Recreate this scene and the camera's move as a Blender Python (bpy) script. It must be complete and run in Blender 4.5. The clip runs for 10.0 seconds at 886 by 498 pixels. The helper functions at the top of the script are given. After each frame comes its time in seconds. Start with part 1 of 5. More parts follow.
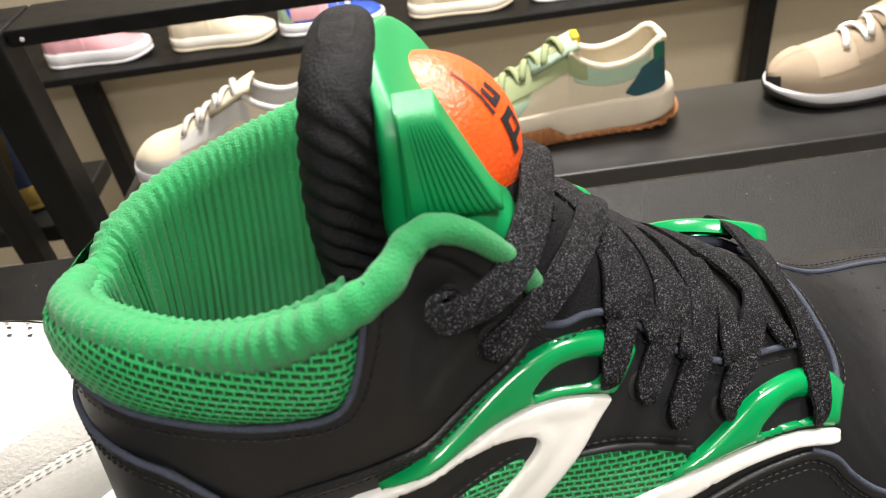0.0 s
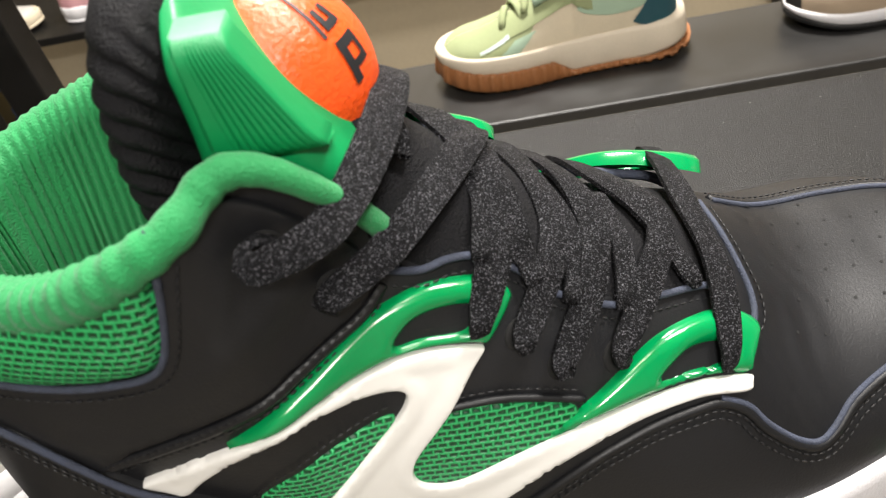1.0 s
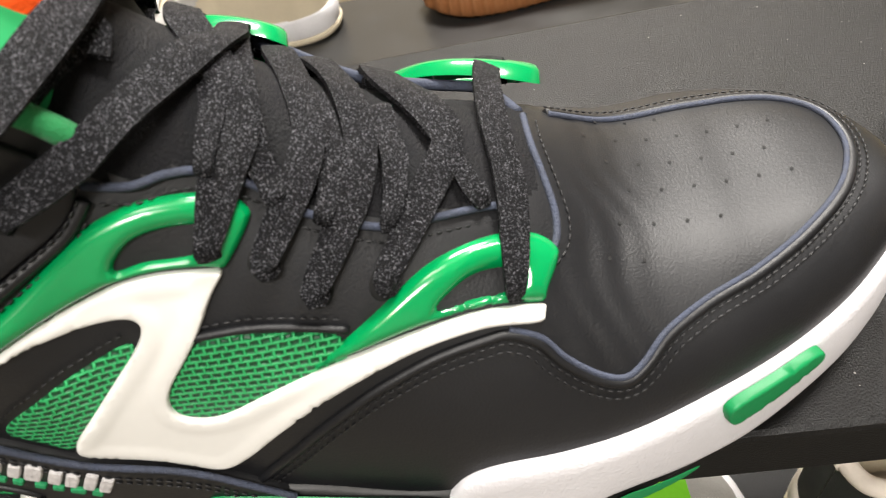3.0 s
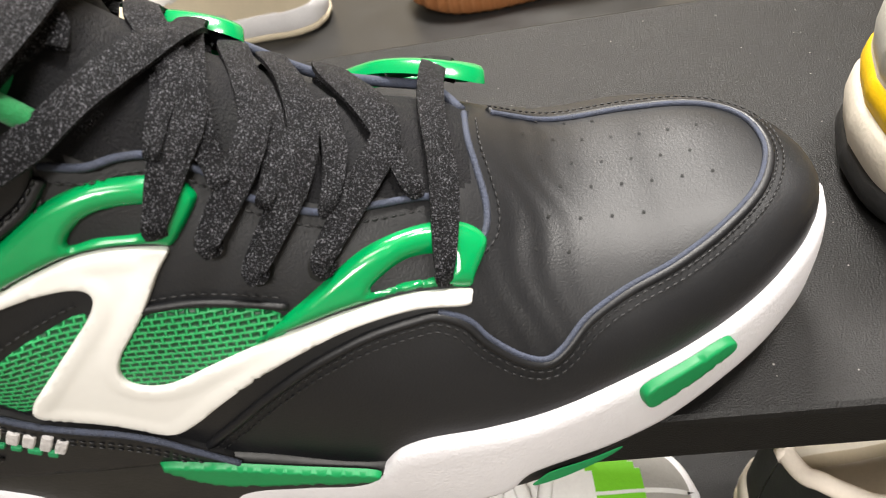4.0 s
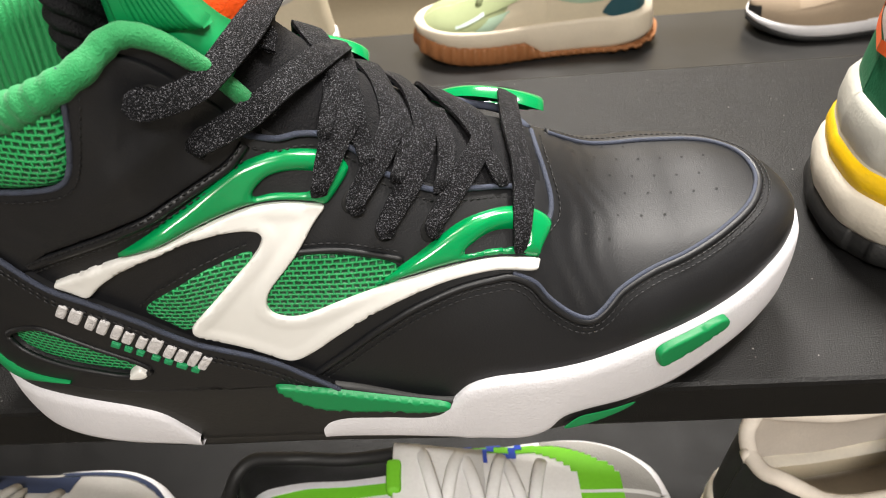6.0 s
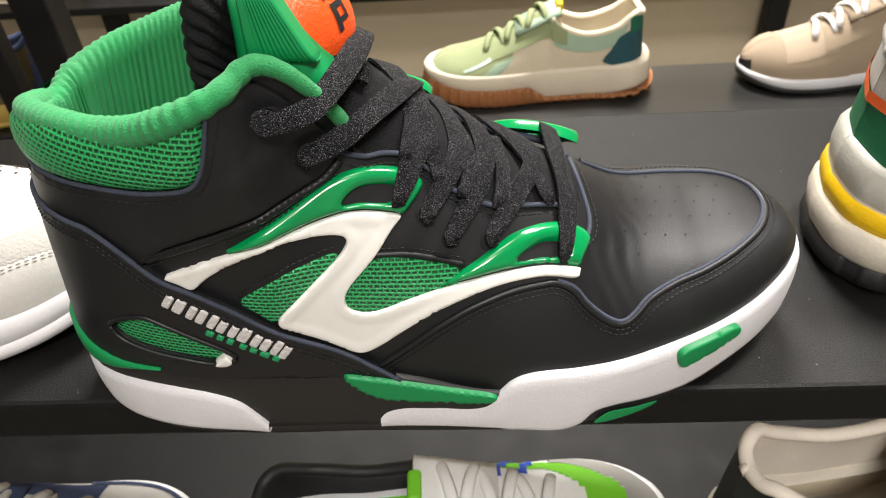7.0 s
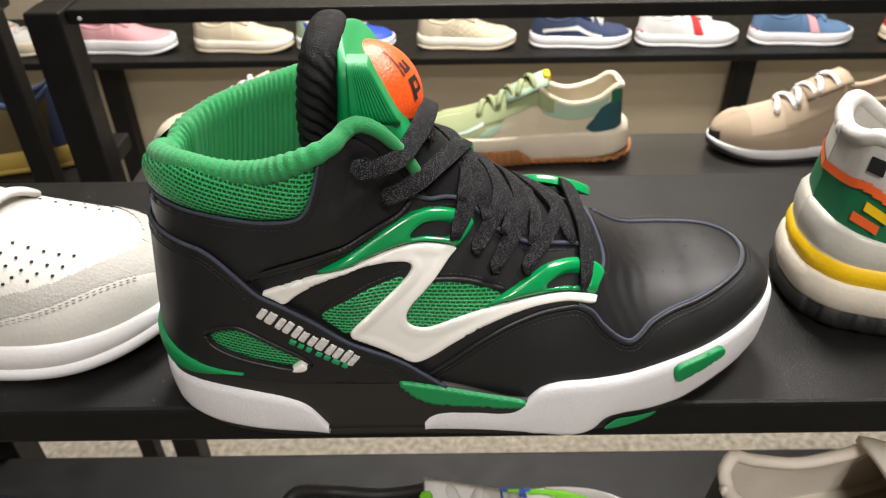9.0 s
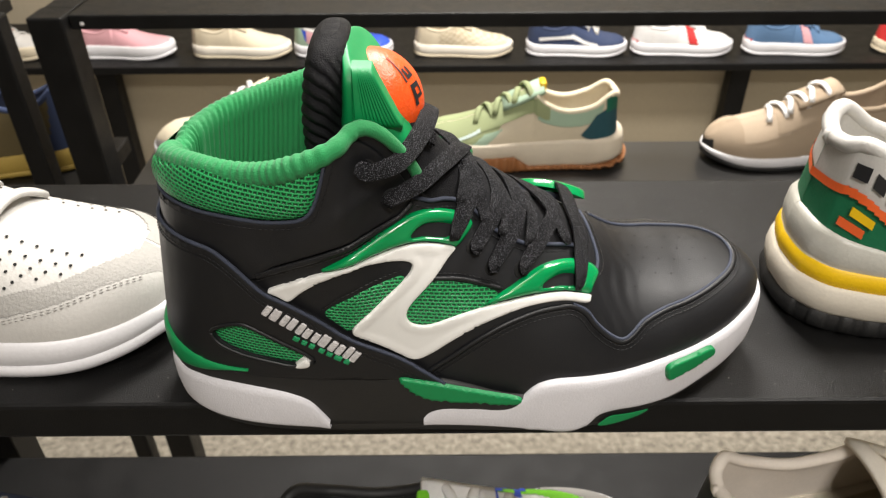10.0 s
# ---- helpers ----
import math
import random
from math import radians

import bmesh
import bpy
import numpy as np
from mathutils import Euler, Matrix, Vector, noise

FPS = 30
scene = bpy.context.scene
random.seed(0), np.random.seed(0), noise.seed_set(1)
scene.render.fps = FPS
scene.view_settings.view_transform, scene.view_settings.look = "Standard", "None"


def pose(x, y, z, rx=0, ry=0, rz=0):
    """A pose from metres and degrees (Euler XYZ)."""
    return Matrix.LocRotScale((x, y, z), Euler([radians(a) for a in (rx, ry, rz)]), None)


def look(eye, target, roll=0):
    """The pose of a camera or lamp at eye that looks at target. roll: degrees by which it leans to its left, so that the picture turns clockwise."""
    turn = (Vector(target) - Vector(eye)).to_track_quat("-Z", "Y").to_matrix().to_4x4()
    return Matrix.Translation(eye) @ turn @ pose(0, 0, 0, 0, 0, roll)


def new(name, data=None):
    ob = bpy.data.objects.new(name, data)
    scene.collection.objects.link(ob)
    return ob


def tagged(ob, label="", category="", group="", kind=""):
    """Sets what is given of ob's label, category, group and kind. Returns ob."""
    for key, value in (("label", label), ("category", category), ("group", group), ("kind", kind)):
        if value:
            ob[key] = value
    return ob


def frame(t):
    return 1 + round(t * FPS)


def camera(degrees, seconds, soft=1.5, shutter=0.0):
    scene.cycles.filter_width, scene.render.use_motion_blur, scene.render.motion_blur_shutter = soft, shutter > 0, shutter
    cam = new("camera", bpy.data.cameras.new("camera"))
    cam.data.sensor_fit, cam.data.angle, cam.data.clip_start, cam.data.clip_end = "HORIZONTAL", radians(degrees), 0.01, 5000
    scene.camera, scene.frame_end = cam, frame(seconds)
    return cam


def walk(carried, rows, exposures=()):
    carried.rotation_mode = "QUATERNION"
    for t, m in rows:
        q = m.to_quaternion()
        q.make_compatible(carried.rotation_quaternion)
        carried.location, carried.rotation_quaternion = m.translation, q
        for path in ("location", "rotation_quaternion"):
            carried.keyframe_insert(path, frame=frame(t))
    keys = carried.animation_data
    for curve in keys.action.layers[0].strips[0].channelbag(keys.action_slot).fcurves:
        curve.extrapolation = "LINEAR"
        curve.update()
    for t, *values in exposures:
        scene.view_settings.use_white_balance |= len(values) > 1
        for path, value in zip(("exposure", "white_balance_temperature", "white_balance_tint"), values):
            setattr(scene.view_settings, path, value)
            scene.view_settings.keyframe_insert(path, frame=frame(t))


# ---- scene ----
cam = camera(62.0, 10.0, 1.1)
cam.data.dof.use_dof, cam.data.dof.focus_distance, cam.data.dof.aperture_fstop = True, 0.27, 24.0
PATH = [
    (0, (0.0, -0.121, 0.256), (-0.041, 1.441, -0.992), -8.5),
    (0.5, (0.023, -0.115, 0.249), (-0.087, 1.397, -1.056), -11.0),
    (1, (0.042, -0.112, 0.24), (-0.124, 1.356, -1.108), -13.3),
    (1.5, (0.057, -0.105, 0.231), (-0.158, 1.316, -1.16), -15.1),
    (2, (0.069, -0.103, 0.22), (-0.17, 1.308, -1.176), -16.3),
    (2.5, (0.087, -0.102, 0.215), (-0.182, 1.269, -1.216), -17.1),
    (3, (0.103, -0.104, 0.213), (-0.176, 1.243, -1.238), -17.0),
    (3.2, (0.11, -0.105, 0.214), (-0.182, 1.235, -1.242), -17.2),
    (4.3, (0.119, -0.121, 0.223), (-0.126, 1.216, -1.244), -14.0),
    (4.5, (0.116, -0.126, 0.227), (-0.122, 1.224, -1.229), -13.5),
    (5, (0.106, -0.141, 0.235), (-0.107, 1.231, -1.204), -11.7),
    (6.3, (0.079, -0.185, 0.254), (-0.05, 1.278, -1.103), -6.1),
    (6.5, (0.074, -0.193, 0.257), (-0.049, 1.286, -1.084), -5.7),
    (7, (0.061, -0.21, 0.268), (-0.034, 1.306, -1.034), -4.2),
    (7.5, (0.049, -0.228, 0.275), (-0.019, 1.323, -0.986), -3.0),
    (8, (0.041, -0.243, 0.282), (-0.003, 1.336, -0.945), -2.0),
    (8.5, (0.034, -0.257, 0.293), (0.01, 1.344, -0.905), -1.3),
    (9, (0.029, -0.267, 0.298), (0.021, 1.35, -0.88), -0.9),
    (9.5, (0.026, -0.273, 0.301), (0.026, 1.352, -0.866), -0.5),
    (10, (0.027, -0.278, 0.302), (0.032, 1.35, -0.86), -0.3),
]
walk(cam, [(t, look(eye, target, roll)) for t, eye, target, roll in PATH], ((0.0, -0.14), (1.5, 0.08), (2.5, 0.14), (5.0, 0.07), (6.5, -0.08), (8.0, -0.29), (10.0, -0.4)))

# ---- light ----
world = bpy.data.worlds.new("shop_air")
scene.world = world
world.use_nodes = True
world.node_tree.nodes["Background"].inputs[0].default_value = (1.0, 0.95, 0.88, 1)
world.node_tree.nodes["Background"].inputs[1].default_value = 1.0


def area_lamp(name, x, y, z, sx, sy, power, color=(1.0, 0.95, 0.89)):
    data = bpy.data.lights.new(name, "AREA")
    data.shape, data.size, data.size_y, data.energy, data.color = "RECTANGLE", sx, sy, power, color
    ob = new(name, data)
    ob.matrix_world = pose(x, y, z, 0, 0, 0)
    return ob


area_lamp("ceiling_lamp_light", 0.15, -0.25, 1.75, 0.5, 0.35, 10)
area_lamp("ceiling_lamp_light", 0.2, -1.35, 1.75, 0.6, 0.4, 62)
area_lamp("ceiling_lamp_light", 0.9, 0.45, 1.75, 0.5, 0.35, 64)
area_lamp("ceiling_lamp_light", 0.2, 1.4, 1.75, 0.6, 0.35, 135)


# ---- materials ----
def material(name, color, rough=0.5, metal=0.0, vary=0.15, scale=30.0, bump=0.0, bump_scale=400.0, coat=0.0, spec=0.5, sheen=0.0):
    """Base colour with large and fine variation, and a fine relief."""
    m = bpy.data.materials.new(name)
    m.use_nodes = True
    nt = m.node_tree
    b = nt.nodes["Principled BSDF"]
    b.inputs["Roughness"].default_value = rough
    b.inputs["Metallic"].default_value = metal
    b.inputs["Coat Weight"].default_value = coat
    b.inputs["Coat Roughness"].default_value = 0.12
    b.inputs["Specular IOR Level"].default_value = spec
    b.inputs["Sheen Weight"].default_value = sheen
    tc = nt.nodes.new("ShaderNodeTexCoord")
    n1 = nt.nodes.new("ShaderNodeTexNoise")
    n1.inputs["Scale"].default_value, n1.inputs["Detail"].default_value = scale, 6
    n2 = nt.nodes.new("ShaderNodeTexNoise")
    n2.inputs["Scale"].default_value, n2.inputs["Detail"].default_value = scale * 14, 3
    add = nt.nodes.new("ShaderNodeMix")
    add.data_type = "FLOAT"
    add.inputs[0].default_value = 0.4
    ramp = nt.nodes.new("ShaderNodeMapRange")
    ramp.inputs[1].default_value, ramp.inputs[2].default_value = 0.3, 0.7
    ramp.inputs[3].default_value, ramp.inputs[4].default_value = 1 - vary, 1 + vary
    mul = nt.nodes.new("ShaderNodeVectorMath")
    mul.operation = "SCALE"
    mul.inputs[0].default_value = color
    nt.links.new(tc.outputs["Object"], n1.inputs["Vector"])
    nt.links.new(tc.outputs["Object"], n2.inputs["Vector"])
    nt.links.new(n1.outputs["Fac"], add.inputs[2])
    nt.links.new(n2.outputs["Fac"], add.inputs[3])
    nt.links.new(add.outputs[0], ramp.inputs[0])
    nt.links.new(ramp.outputs[0], mul.inputs["Scale"])
    nt.links.new(mul.outputs[0], b.inputs["Base Color"])
    rr = nt.nodes.new("ShaderNodeMapRange")
    rr.inputs[1].default_value, rr.inputs[2].default_value = 0.3, 0.7
    rr.inputs[3].default_value, rr.inputs[4].default_value = max(0.02, rough * 0.85), min(1, rough * 1.15)
    nt.links.new(n1.outputs["Fac"], rr.inputs[0])
    nt.links.new(rr.outputs[0], b.inputs["Roughness"])
    if bump:
        nb = nt.nodes.new("ShaderNodeTexNoise")
        nb.inputs["Scale"].default_value, nb.inputs["Detail"].default_value = bump_scale, 4
        bm = nt.nodes.new("ShaderNodeBump")
        bm.inputs["Strength"].default_value, bm.inputs["Distance"].default_value = bump, 0.0006
        nt.links.new(tc.outputs["Object"], nb.inputs["Vector"])
        nt.links.new(nb.outputs["Fac"], bm.inputs["Height"])
        nt.links.new(bm.outputs[0], b.inputs["Normal"])
    return m


M_SHELF = material("black_powder_coat", (0.0052, 0.0051, 0.0051), 0.43, vary=0.45, scale=40, bump=0.6, bump_scale=1400, spec=0.19)
M_BENCH = material("black_satin_laminate", (0.019, 0.0185, 0.018), 0.34, vary=0.2, scale=20)
M_WALL = material("beige_panel", (0.42, 0.36, 0.26), 0.8, vary=0.06, scale=6, bump=0.2, bump_scale=250)
M_CARPET = material("speckled_carpet", (0.30, 0.27, 0.22), 0.95, vary=0.7, scale=60, bump=1.0, bump_scale=250)
M_ROOM = material("white_room_paint", (0.5, 0.48, 0.45), 0.8, vary=0.05, scale=3)
M_LEATHER = material("black_leather", (0.0054, 0.0057, 0.0070), 0.46, vary=0.2, scale=25, bump=0.18, bump_scale=1500, spec=0.42)
M_GREEN = material("green_plastic", (0.0, 0.22, 0.06), 0.2, vary=0.05, scale=20, coat=0.3)
M_WHITE = material("white_rubber", (0.66, 0.65, 0.68), 0.5, vary=0.04, scale=30, bump=0.5, bump_scale=900)
M_WHITE_SMOOTH = material("white_smooth_plastic", (0.70, 0.69, 0.66), 0.35, vary=0.03, scale=20)
M_ORANGE = material("orange_rubber", (0.80, 0.085, 0.01), 0.38, vary=0.05, scale=30, bump=0.6, bump_scale=700)
M_EDGE = material("raw_leather_edge", (0.034, 0.041, 0.064), 0.85, vary=0.35, scale=300, bump=0.8, bump_scale=1500)
M_THREAD = material("black_thread", (0.006, 0.006, 0.007), 0.6, vary=0.2, scale=300)
M_KNIT = material("green_knit", (0.008, 0.22, 0.06), 0.75, vary=0.12, scale=60, bump=0.9, bump_scale=1600, sheen=0.15)
M_INSOLE = material("dark_insole", (0.01, 0.05, 0.02), 0.9)
# flat black that stands in for the shade inside small holes
M_HOLE_SHADE = material("hole_shade_black", (0.004, 0.004, 0.004), 0.9)


def mesh_cloth(name, thread, backing, pitch=0.0021, row=0.0016, open_share=0.36, rough=0.5):
    """Open mesh: staggered holes through shiny threads, laid out on the sheet's own coordinates."""
    m = bpy.data.materials.new(name)
    m.use_nodes = True
    nt = m.node_tree
    b = nt.nodes["Principled BSDF"]
    b.inputs["Roughness"].default_value = rough
    uv = nt.nodes.new("ShaderNodeUVMap")
    uv.uv_map = "sheet"
    br = nt.nodes.new("ShaderNodeTexBrick")
    br.offset, br.squash = 0.5, 1.0
    br.inputs["Scale"].default_value = 1.0
    br.inputs["Brick Width"].default_value, br.inputs["Row Height"].default_value = pitch, row
    br.inputs["Mortar Size"].default_value, br.inputs["Mortar Smooth"].default_value = row * open_share, 0.8
    br.inputs["Color1"].default_value = br.inputs["Color2"].default_value = (*backing, 1)
    br.inputs["Mortar"].default_value = (*thread, 1)
    nz = nt.nodes.new("ShaderNodeTexNoise")
    nz.inputs["Scale"].default_value = 900
    mv = nt.nodes.new("ShaderNodeVectorMath")
    mv.operation = "SCALE"
    mv.inputs["Scale"].default_value = 0.0007
    ad = nt.nodes.new("ShaderNodeVectorMath")
    rot = nt.nodes.new("ShaderNodeVectorRotate")
    rot.rotation_type = "Z_AXIS"
    rot.inputs["Angle"].default_value = 0.12
    nt.links.new(uv.outputs[0], rot.inputs["Vector"])
    nt.links.new(uv.outputs[0], nz.inputs["Vector"])
    nt.links.new(nz.outputs["Color"], mv.inputs[0])
    nt.links.new(rot.outputs[0], ad.inputs[0])
    nt.links.new(mv.outputs[0], ad.inputs[1])
    nt.links.new(ad.outputs[0], br.inputs["Vector"])
    nt.links.new(br.outputs["Color"], b.inputs["Base Color"])
    bp = nt.nodes.new("ShaderNodeBump")
    bp.inputs["Strength"].default_value, bp.inputs["Distance"].default_value = 1.0, 0.0008
    nt.links.new(br.outputs["Fac"], bp.inputs["Height"])
    nt.links.new(bp.outputs[0], b.inputs["Normal"])
    return m


M_MESH = mesh_cloth("green_open_mesh", (0.02, 0.36, 0.10), (0.0, 0.05, 0.014), 0.0027, 0.0019, 0.42)
M_MESH_DARK = mesh_cloth("green_side_mesh", (0.02, 0.34, 0.10), (0.0, 0.05, 0.015), 0.0025, 0.0017, 0.40)
M_LACE = material("black_flat_lace", (0.0038, 0.0038, 0.0045), 0.65, vary=0.5, scale=500, bump=1.0, bump_scale=2400, spec=0.10)
# glints of the lace threads, painted as pale noise specks in the base colour
_nt = M_LACE.node_tree
_tc = _nt.nodes.new("ShaderNodeTexCoord")
_glint = _nt.nodes.new("ShaderNodeTexNoise")
_glint.inputs["Scale"].default_value, _glint.inputs["Detail"].default_value = 3000, 1
_th = _nt.nodes.new("ShaderNodeMapRange")
_th.inputs[1].default_value, _th.inputs[2].default_value = 0.60, 0.70
_mx = _nt.nodes.new("ShaderNodeMix")
_mx.data_type = "RGBA"
_mx.inputs[7].default_value = (0.15, 0.15, 0.165, 1)
_old = _nt.nodes["Principled BSDF"].inputs["Base Color"].links[0].from_socket
_nt.links.new(_tc.outputs["Object"], _glint.inputs["Vector"])
_nt.links.new(_glint.outputs["Fac"], _th.inputs[0])
_nt.links.new(_th.outputs[0], _mx.inputs[0])
_nt.links.new(_old, _mx.inputs[6])
_nt.links.new(_mx.outputs[2], _nt.nodes["Principled BSDF"].inputs["Base Color"])
M_TONGUE = material("black_tongue_cloth", (0.0045, 0.0045, 0.0055), 0.75, vary=0.6, scale=260, bump=1.0, bump_scale=1500, spec=0.2)
M_GREEN_RUBBER = material("green_matt_rubber", (0.0, 0.22, 0.062), 0.48, vary=0.05, scale=25, bump=0.15, bump_scale=500)
M_SOLE_BLACK = material("black_midsole_foam", (0.009, 0.009, 0.009), 0.5, vary=0.15, scale=25, bump=0.2, bump_scale=700)
M_SILVER = material("silver_thread", (0.62, 0.60, 0.60), 0.35, vary=0.25, scale=500, bump=1.0, bump_scale=1600)
M_GREEN_THREAD = material("green_thread", (0.01, 0.28, 0.10), 0.5, vary=0.25, scale=500, bump=1.0, bump_scale=1600)
M_PRINT = material("dark_print", (0.01, 0.01, 0.012), 0.5)


# ---- mesh helpers ----
def mesh_object(name, verts, faces, mat, parent=None, label="", smooth=True):
    me = bpy.data.meshes.new(name)
    me.from_pydata([tuple(v) for v in verts], [], [tuple(f) for f in faces])
    me.materials.append(mat)
    if smooth:
        me.polygons.foreach_set("use_smooth", [True] * len(me.polygons))
    me.update()
    ob = new(name, me)
    ob.parent = parent
    if label:
        tagged(ob, label)
    return ob


def part(name, bm, mat, parent=None, label="", smooth=False):
    me = bpy.data.meshes.new(name)
    bm.normal_update()
    bm.to_mesh(me)
    bm.free()
    me.materials.append(mat)
    if smooth:
        me.polygons.foreach_set("use_smooth", [True] * len(me.polygons))
    ob = new(name, me)
    ob.parent = parent
    if label:
        tagged(ob, label)
    return ob


def box_bm(x0, x1, y0, y1, z0, z1, bevel=0.0, segments=2):
    bm = bmesh.new()
    bmesh.ops.create_cube(bm, size=1, matrix=Matrix.LocRotScale(((x0 + x1) / 2, (y0 + y1) / 2, (z0 + z1) / 2), None, (x1 - x0, y1 - y0, z1 - z0)))
    if bevel:
        bmesh.ops.bevel(bm, geom=bm.edges[:], offset=bevel, segments=segments, affect="EDGES", profile=0.5)
    return bm


def structure(name, bm, mat, label):
    return tagged(part(name, bm, mat), label, name.split("_")[0], kind="structure")


def thing(name, label, category, group="", at=(0, 0, 0)):
    ob = new(name)
    ob.location = at
    ob.empty_display_size = 0.05
    return tagged(ob, label, category, group)


# ---- the shop ----
FLOOR, CEILING = -1.2, 1.8
structure("floor", box_bm(-4, 4, -3, 4, FLOOR - 0.05, FLOOR), M_CARPET, "speckled beige grey shop carpet floor")
structure("ceiling", box_bm(-4, 4, -3, 4, CEILING, CEILING + 0.1), M_ROOM, "plain white shop ceiling")
structure("wall_back", box_bm(-4, 4, 4, 4.1, FLOOR, CEILING), M_ROOM, "pale shop wall far behind the racks")
structure("wall_front", box_bm(-4, 4, -3.1, -3, FLOOR, CEILING), M_ROOM, "pale shop wall behind the viewer")
structure("wall_west", box_bm(-4.1, -4, -3, 4, FLOOR, CEILING), M_ROOM, "pale shop wall at the aisle end")
structure("wall_east", box_bm(4, 4.1, -3, 4, FLOOR, CEILING), M_ROOM, "pale shop wall at the other aisle end")

# front rack: the shelf with the main shoe, and the shelf under it
rack = thing("display_rack", "black powder-coated steel display rack with two shelves", "display rack")
part("shelf", box_bm(-1.3, 1.5, 0.0, 0.24, -0.026, 0.0, 0.0025), M_SHELF, rack)
part("shelf", box_bm(-1.3, 1.5, -0.12, 0.185, -0.296, -0.27, 0.0025), M_SHELF, rack)
for px in (-0.46, -0.40):
    part("post", box_bm(px - 0.016, px + 0.016, 0.19, 0.222, FLOOR, -0.026, 0.002), M_SHELF, rack)
for px in (1.42,):
    part("post", box_bm(px - 0.016, px + 0.016, 0.19, 0.222, FLOOR, -0.026, 0.002), M_SHELF, rack)

# second rack: a bench shelf, the shelf above it and its posts
BENCH = -0.265
rear = thing("display_rack", "black steel display rack with a glossy bench shelf", "display rack")
part("bench", box_bm(-0.441, 2.2, 0.645, 0.822, BENCH - 0.026, BENCH, 0.003), M_BENCH, rear)
part("shelf", box_bm(-0.444, 2.2, 0.655, 0.735, -0.016, 0.003, 0.002), M_SHELF, rear)
part("post", box_bm(-0.491, -0.445, 0.64, 0.686, FLOOR, 0.004, 0.003), M_SHELF, rear)
part("post", box_bm(2.2, 2.246, 0.64, 0.686, FLOOR, 0.004, 0.003), M_SHELF, rear)
part("side_rail", box_bm(-0.489, -0.447, 0.687, 0.735, -0.016, 0.003, 0.002), M_SHELF, rear)
bm = bmesh.new()
bmesh.ops.create_cone(bm, cap_ends=True, segments=12, radius1=0.003, radius2=0.002, depth=0.002, matrix=Matrix.Translation((-0.428, 0.6545, -0.008)) @ pose(0, 0, 0, 90))
part("rivet", bm, M_SILVER, rear)
next_rack = thing("display_rack", "black steel display rack standing beside the bench", "display rack")
part("post", box_bm(-0.556, -0.527, 0.64, 0.67, FLOOR, 0.004, 0.003), M_SHELF, next_rack)
part("shelf", box_bm(-1.8, -0.557, 0.66, 0.74, -0.016, 0.003, 0.002), M_SHELF, next_rack)
part("shelf", box_bm(-1.8, -0.50, 0.688, 0.85, BENCH - 0.026, BENCH, 0.003), M_SHELF, next_rack)
part("post", box_bm(-1.846, -1.8, 0.64, 0.686, FLOOR, 0.004, 0.003), M_SHELF, next_rack)

# wall rack beyond: low shelf, fabric back panel, posts
LOW = -0.519
far_rack = thing("wall_rack", "black steel wall rack with beige fabric back panel", "display rack")
part("shelf", box_bm(-2.6, 3.2, 1.80, 2.20, LOW - 0.022, LOW, 0.003), M_SHELF, far_rack)
part("back_panel", box_bm(-2.6, 3.2, 1.93, 1.95, FLOOR, LOW - 0.023), M_WALL, far_rack, "beige fabric back panel")
part("back_panel", box_bm(-2.6, 3.2, 2.20, 2.22, FLOOR, 0.9), M_WALL, far_rack, "beige fabric back panel")
for px in (-1.01, 0.908, -2.4, 2.7):
    part("post", box_bm(px, px + 0.058, 1.835, 1.89, FLOOR, LOW - 0.023, 0.003), M_SHELF, far_rack)


# ---- the main shoe: body form (x along the shoe, y away from the viewer, z up) ----
def curve(xs, ys):
    """A smooth curve through knots, as a function."""
    xs, ys = np.array(xs, float), np.array(ys, float)
    d = np.diff(ys) / np.diff(xs)
    m = np.concatenate([[d[0]], (d[:-1] + d[1:]) / 2, [d[-1]]])
    for i in range(1, len(xs) - 1):
        if d[i - 1] * d[i] <= 0:
            m[i] = 0

    def f(x):
        x = np.clip(np.asarray(x, float), xs[0], xs[-1])
        i = np.clip(np.searchsorted(xs, x, "right") - 1, 0, len(xs) - 2)
        h = xs[i + 1] - xs[i]
        t = (x - xs[i]) / h
        return (2 * t**3 - 3 * t**2 + 1) * ys[i] + (t**3 - 2 * t**2 + t) * h * m[i] + (3 * t**2 - 2 * t**3) * ys[i + 1] + (t**3 - t**2) * h * m[i + 1]

    return f


HEEL, TOE = -0.1185, 0.203
PLAN = [-0.1185, -0.1165, -0.112, -0.105, -0.095, -0.085, -0.07, -0.05, 0.014, 0.07, 0.105, 0.14, 0.166, 0.185, 0.197, 0.2015, 0.203]
near = curve(PLAN, [0.030, 0.0185, 0.0090, 0.0005, -0.0070, -0.0118, -0.0160, -0.0185, -0.0190, -0.0200, -0.0170, -0.0045, 0.0085, 0.022, 0.035, 0.044, 0.051])
far = curve(PLAN, [0.030, 0.0415, 0.0510, 0.0595, 0.0665, 0.0705, 0.0745, 0.0775, 0.082, 0.096, 0.104, 0.105, 0.099, 0.085, 0.070, 0.060, 0.051])
top = curve([-0.1185, -0.06, -0.02, -0.01, 0.01, 0.035, 0.06, 0.1, 0.122, 0.15, 0.175, 0.185, 0.195, 0.201, 0.203], [0.185, 0.185, 0.20, 0.186, 0.158, 0.131, 0.111, 0.0885, 0.0715, 0.0650, 0.0630, 0.0612, 0.0575, 0.0525, 0.0490])
expo = curve([-0.1185, -0.04, -0.02, -0.01, 0.01, 0.035, 0.1, 0.122, 0.15, 0.18, 0.203], [5, 5, 4, 2.4, 1.75, 1.8, 1.75, 2.1, 2.6, 2.9, 3.2])
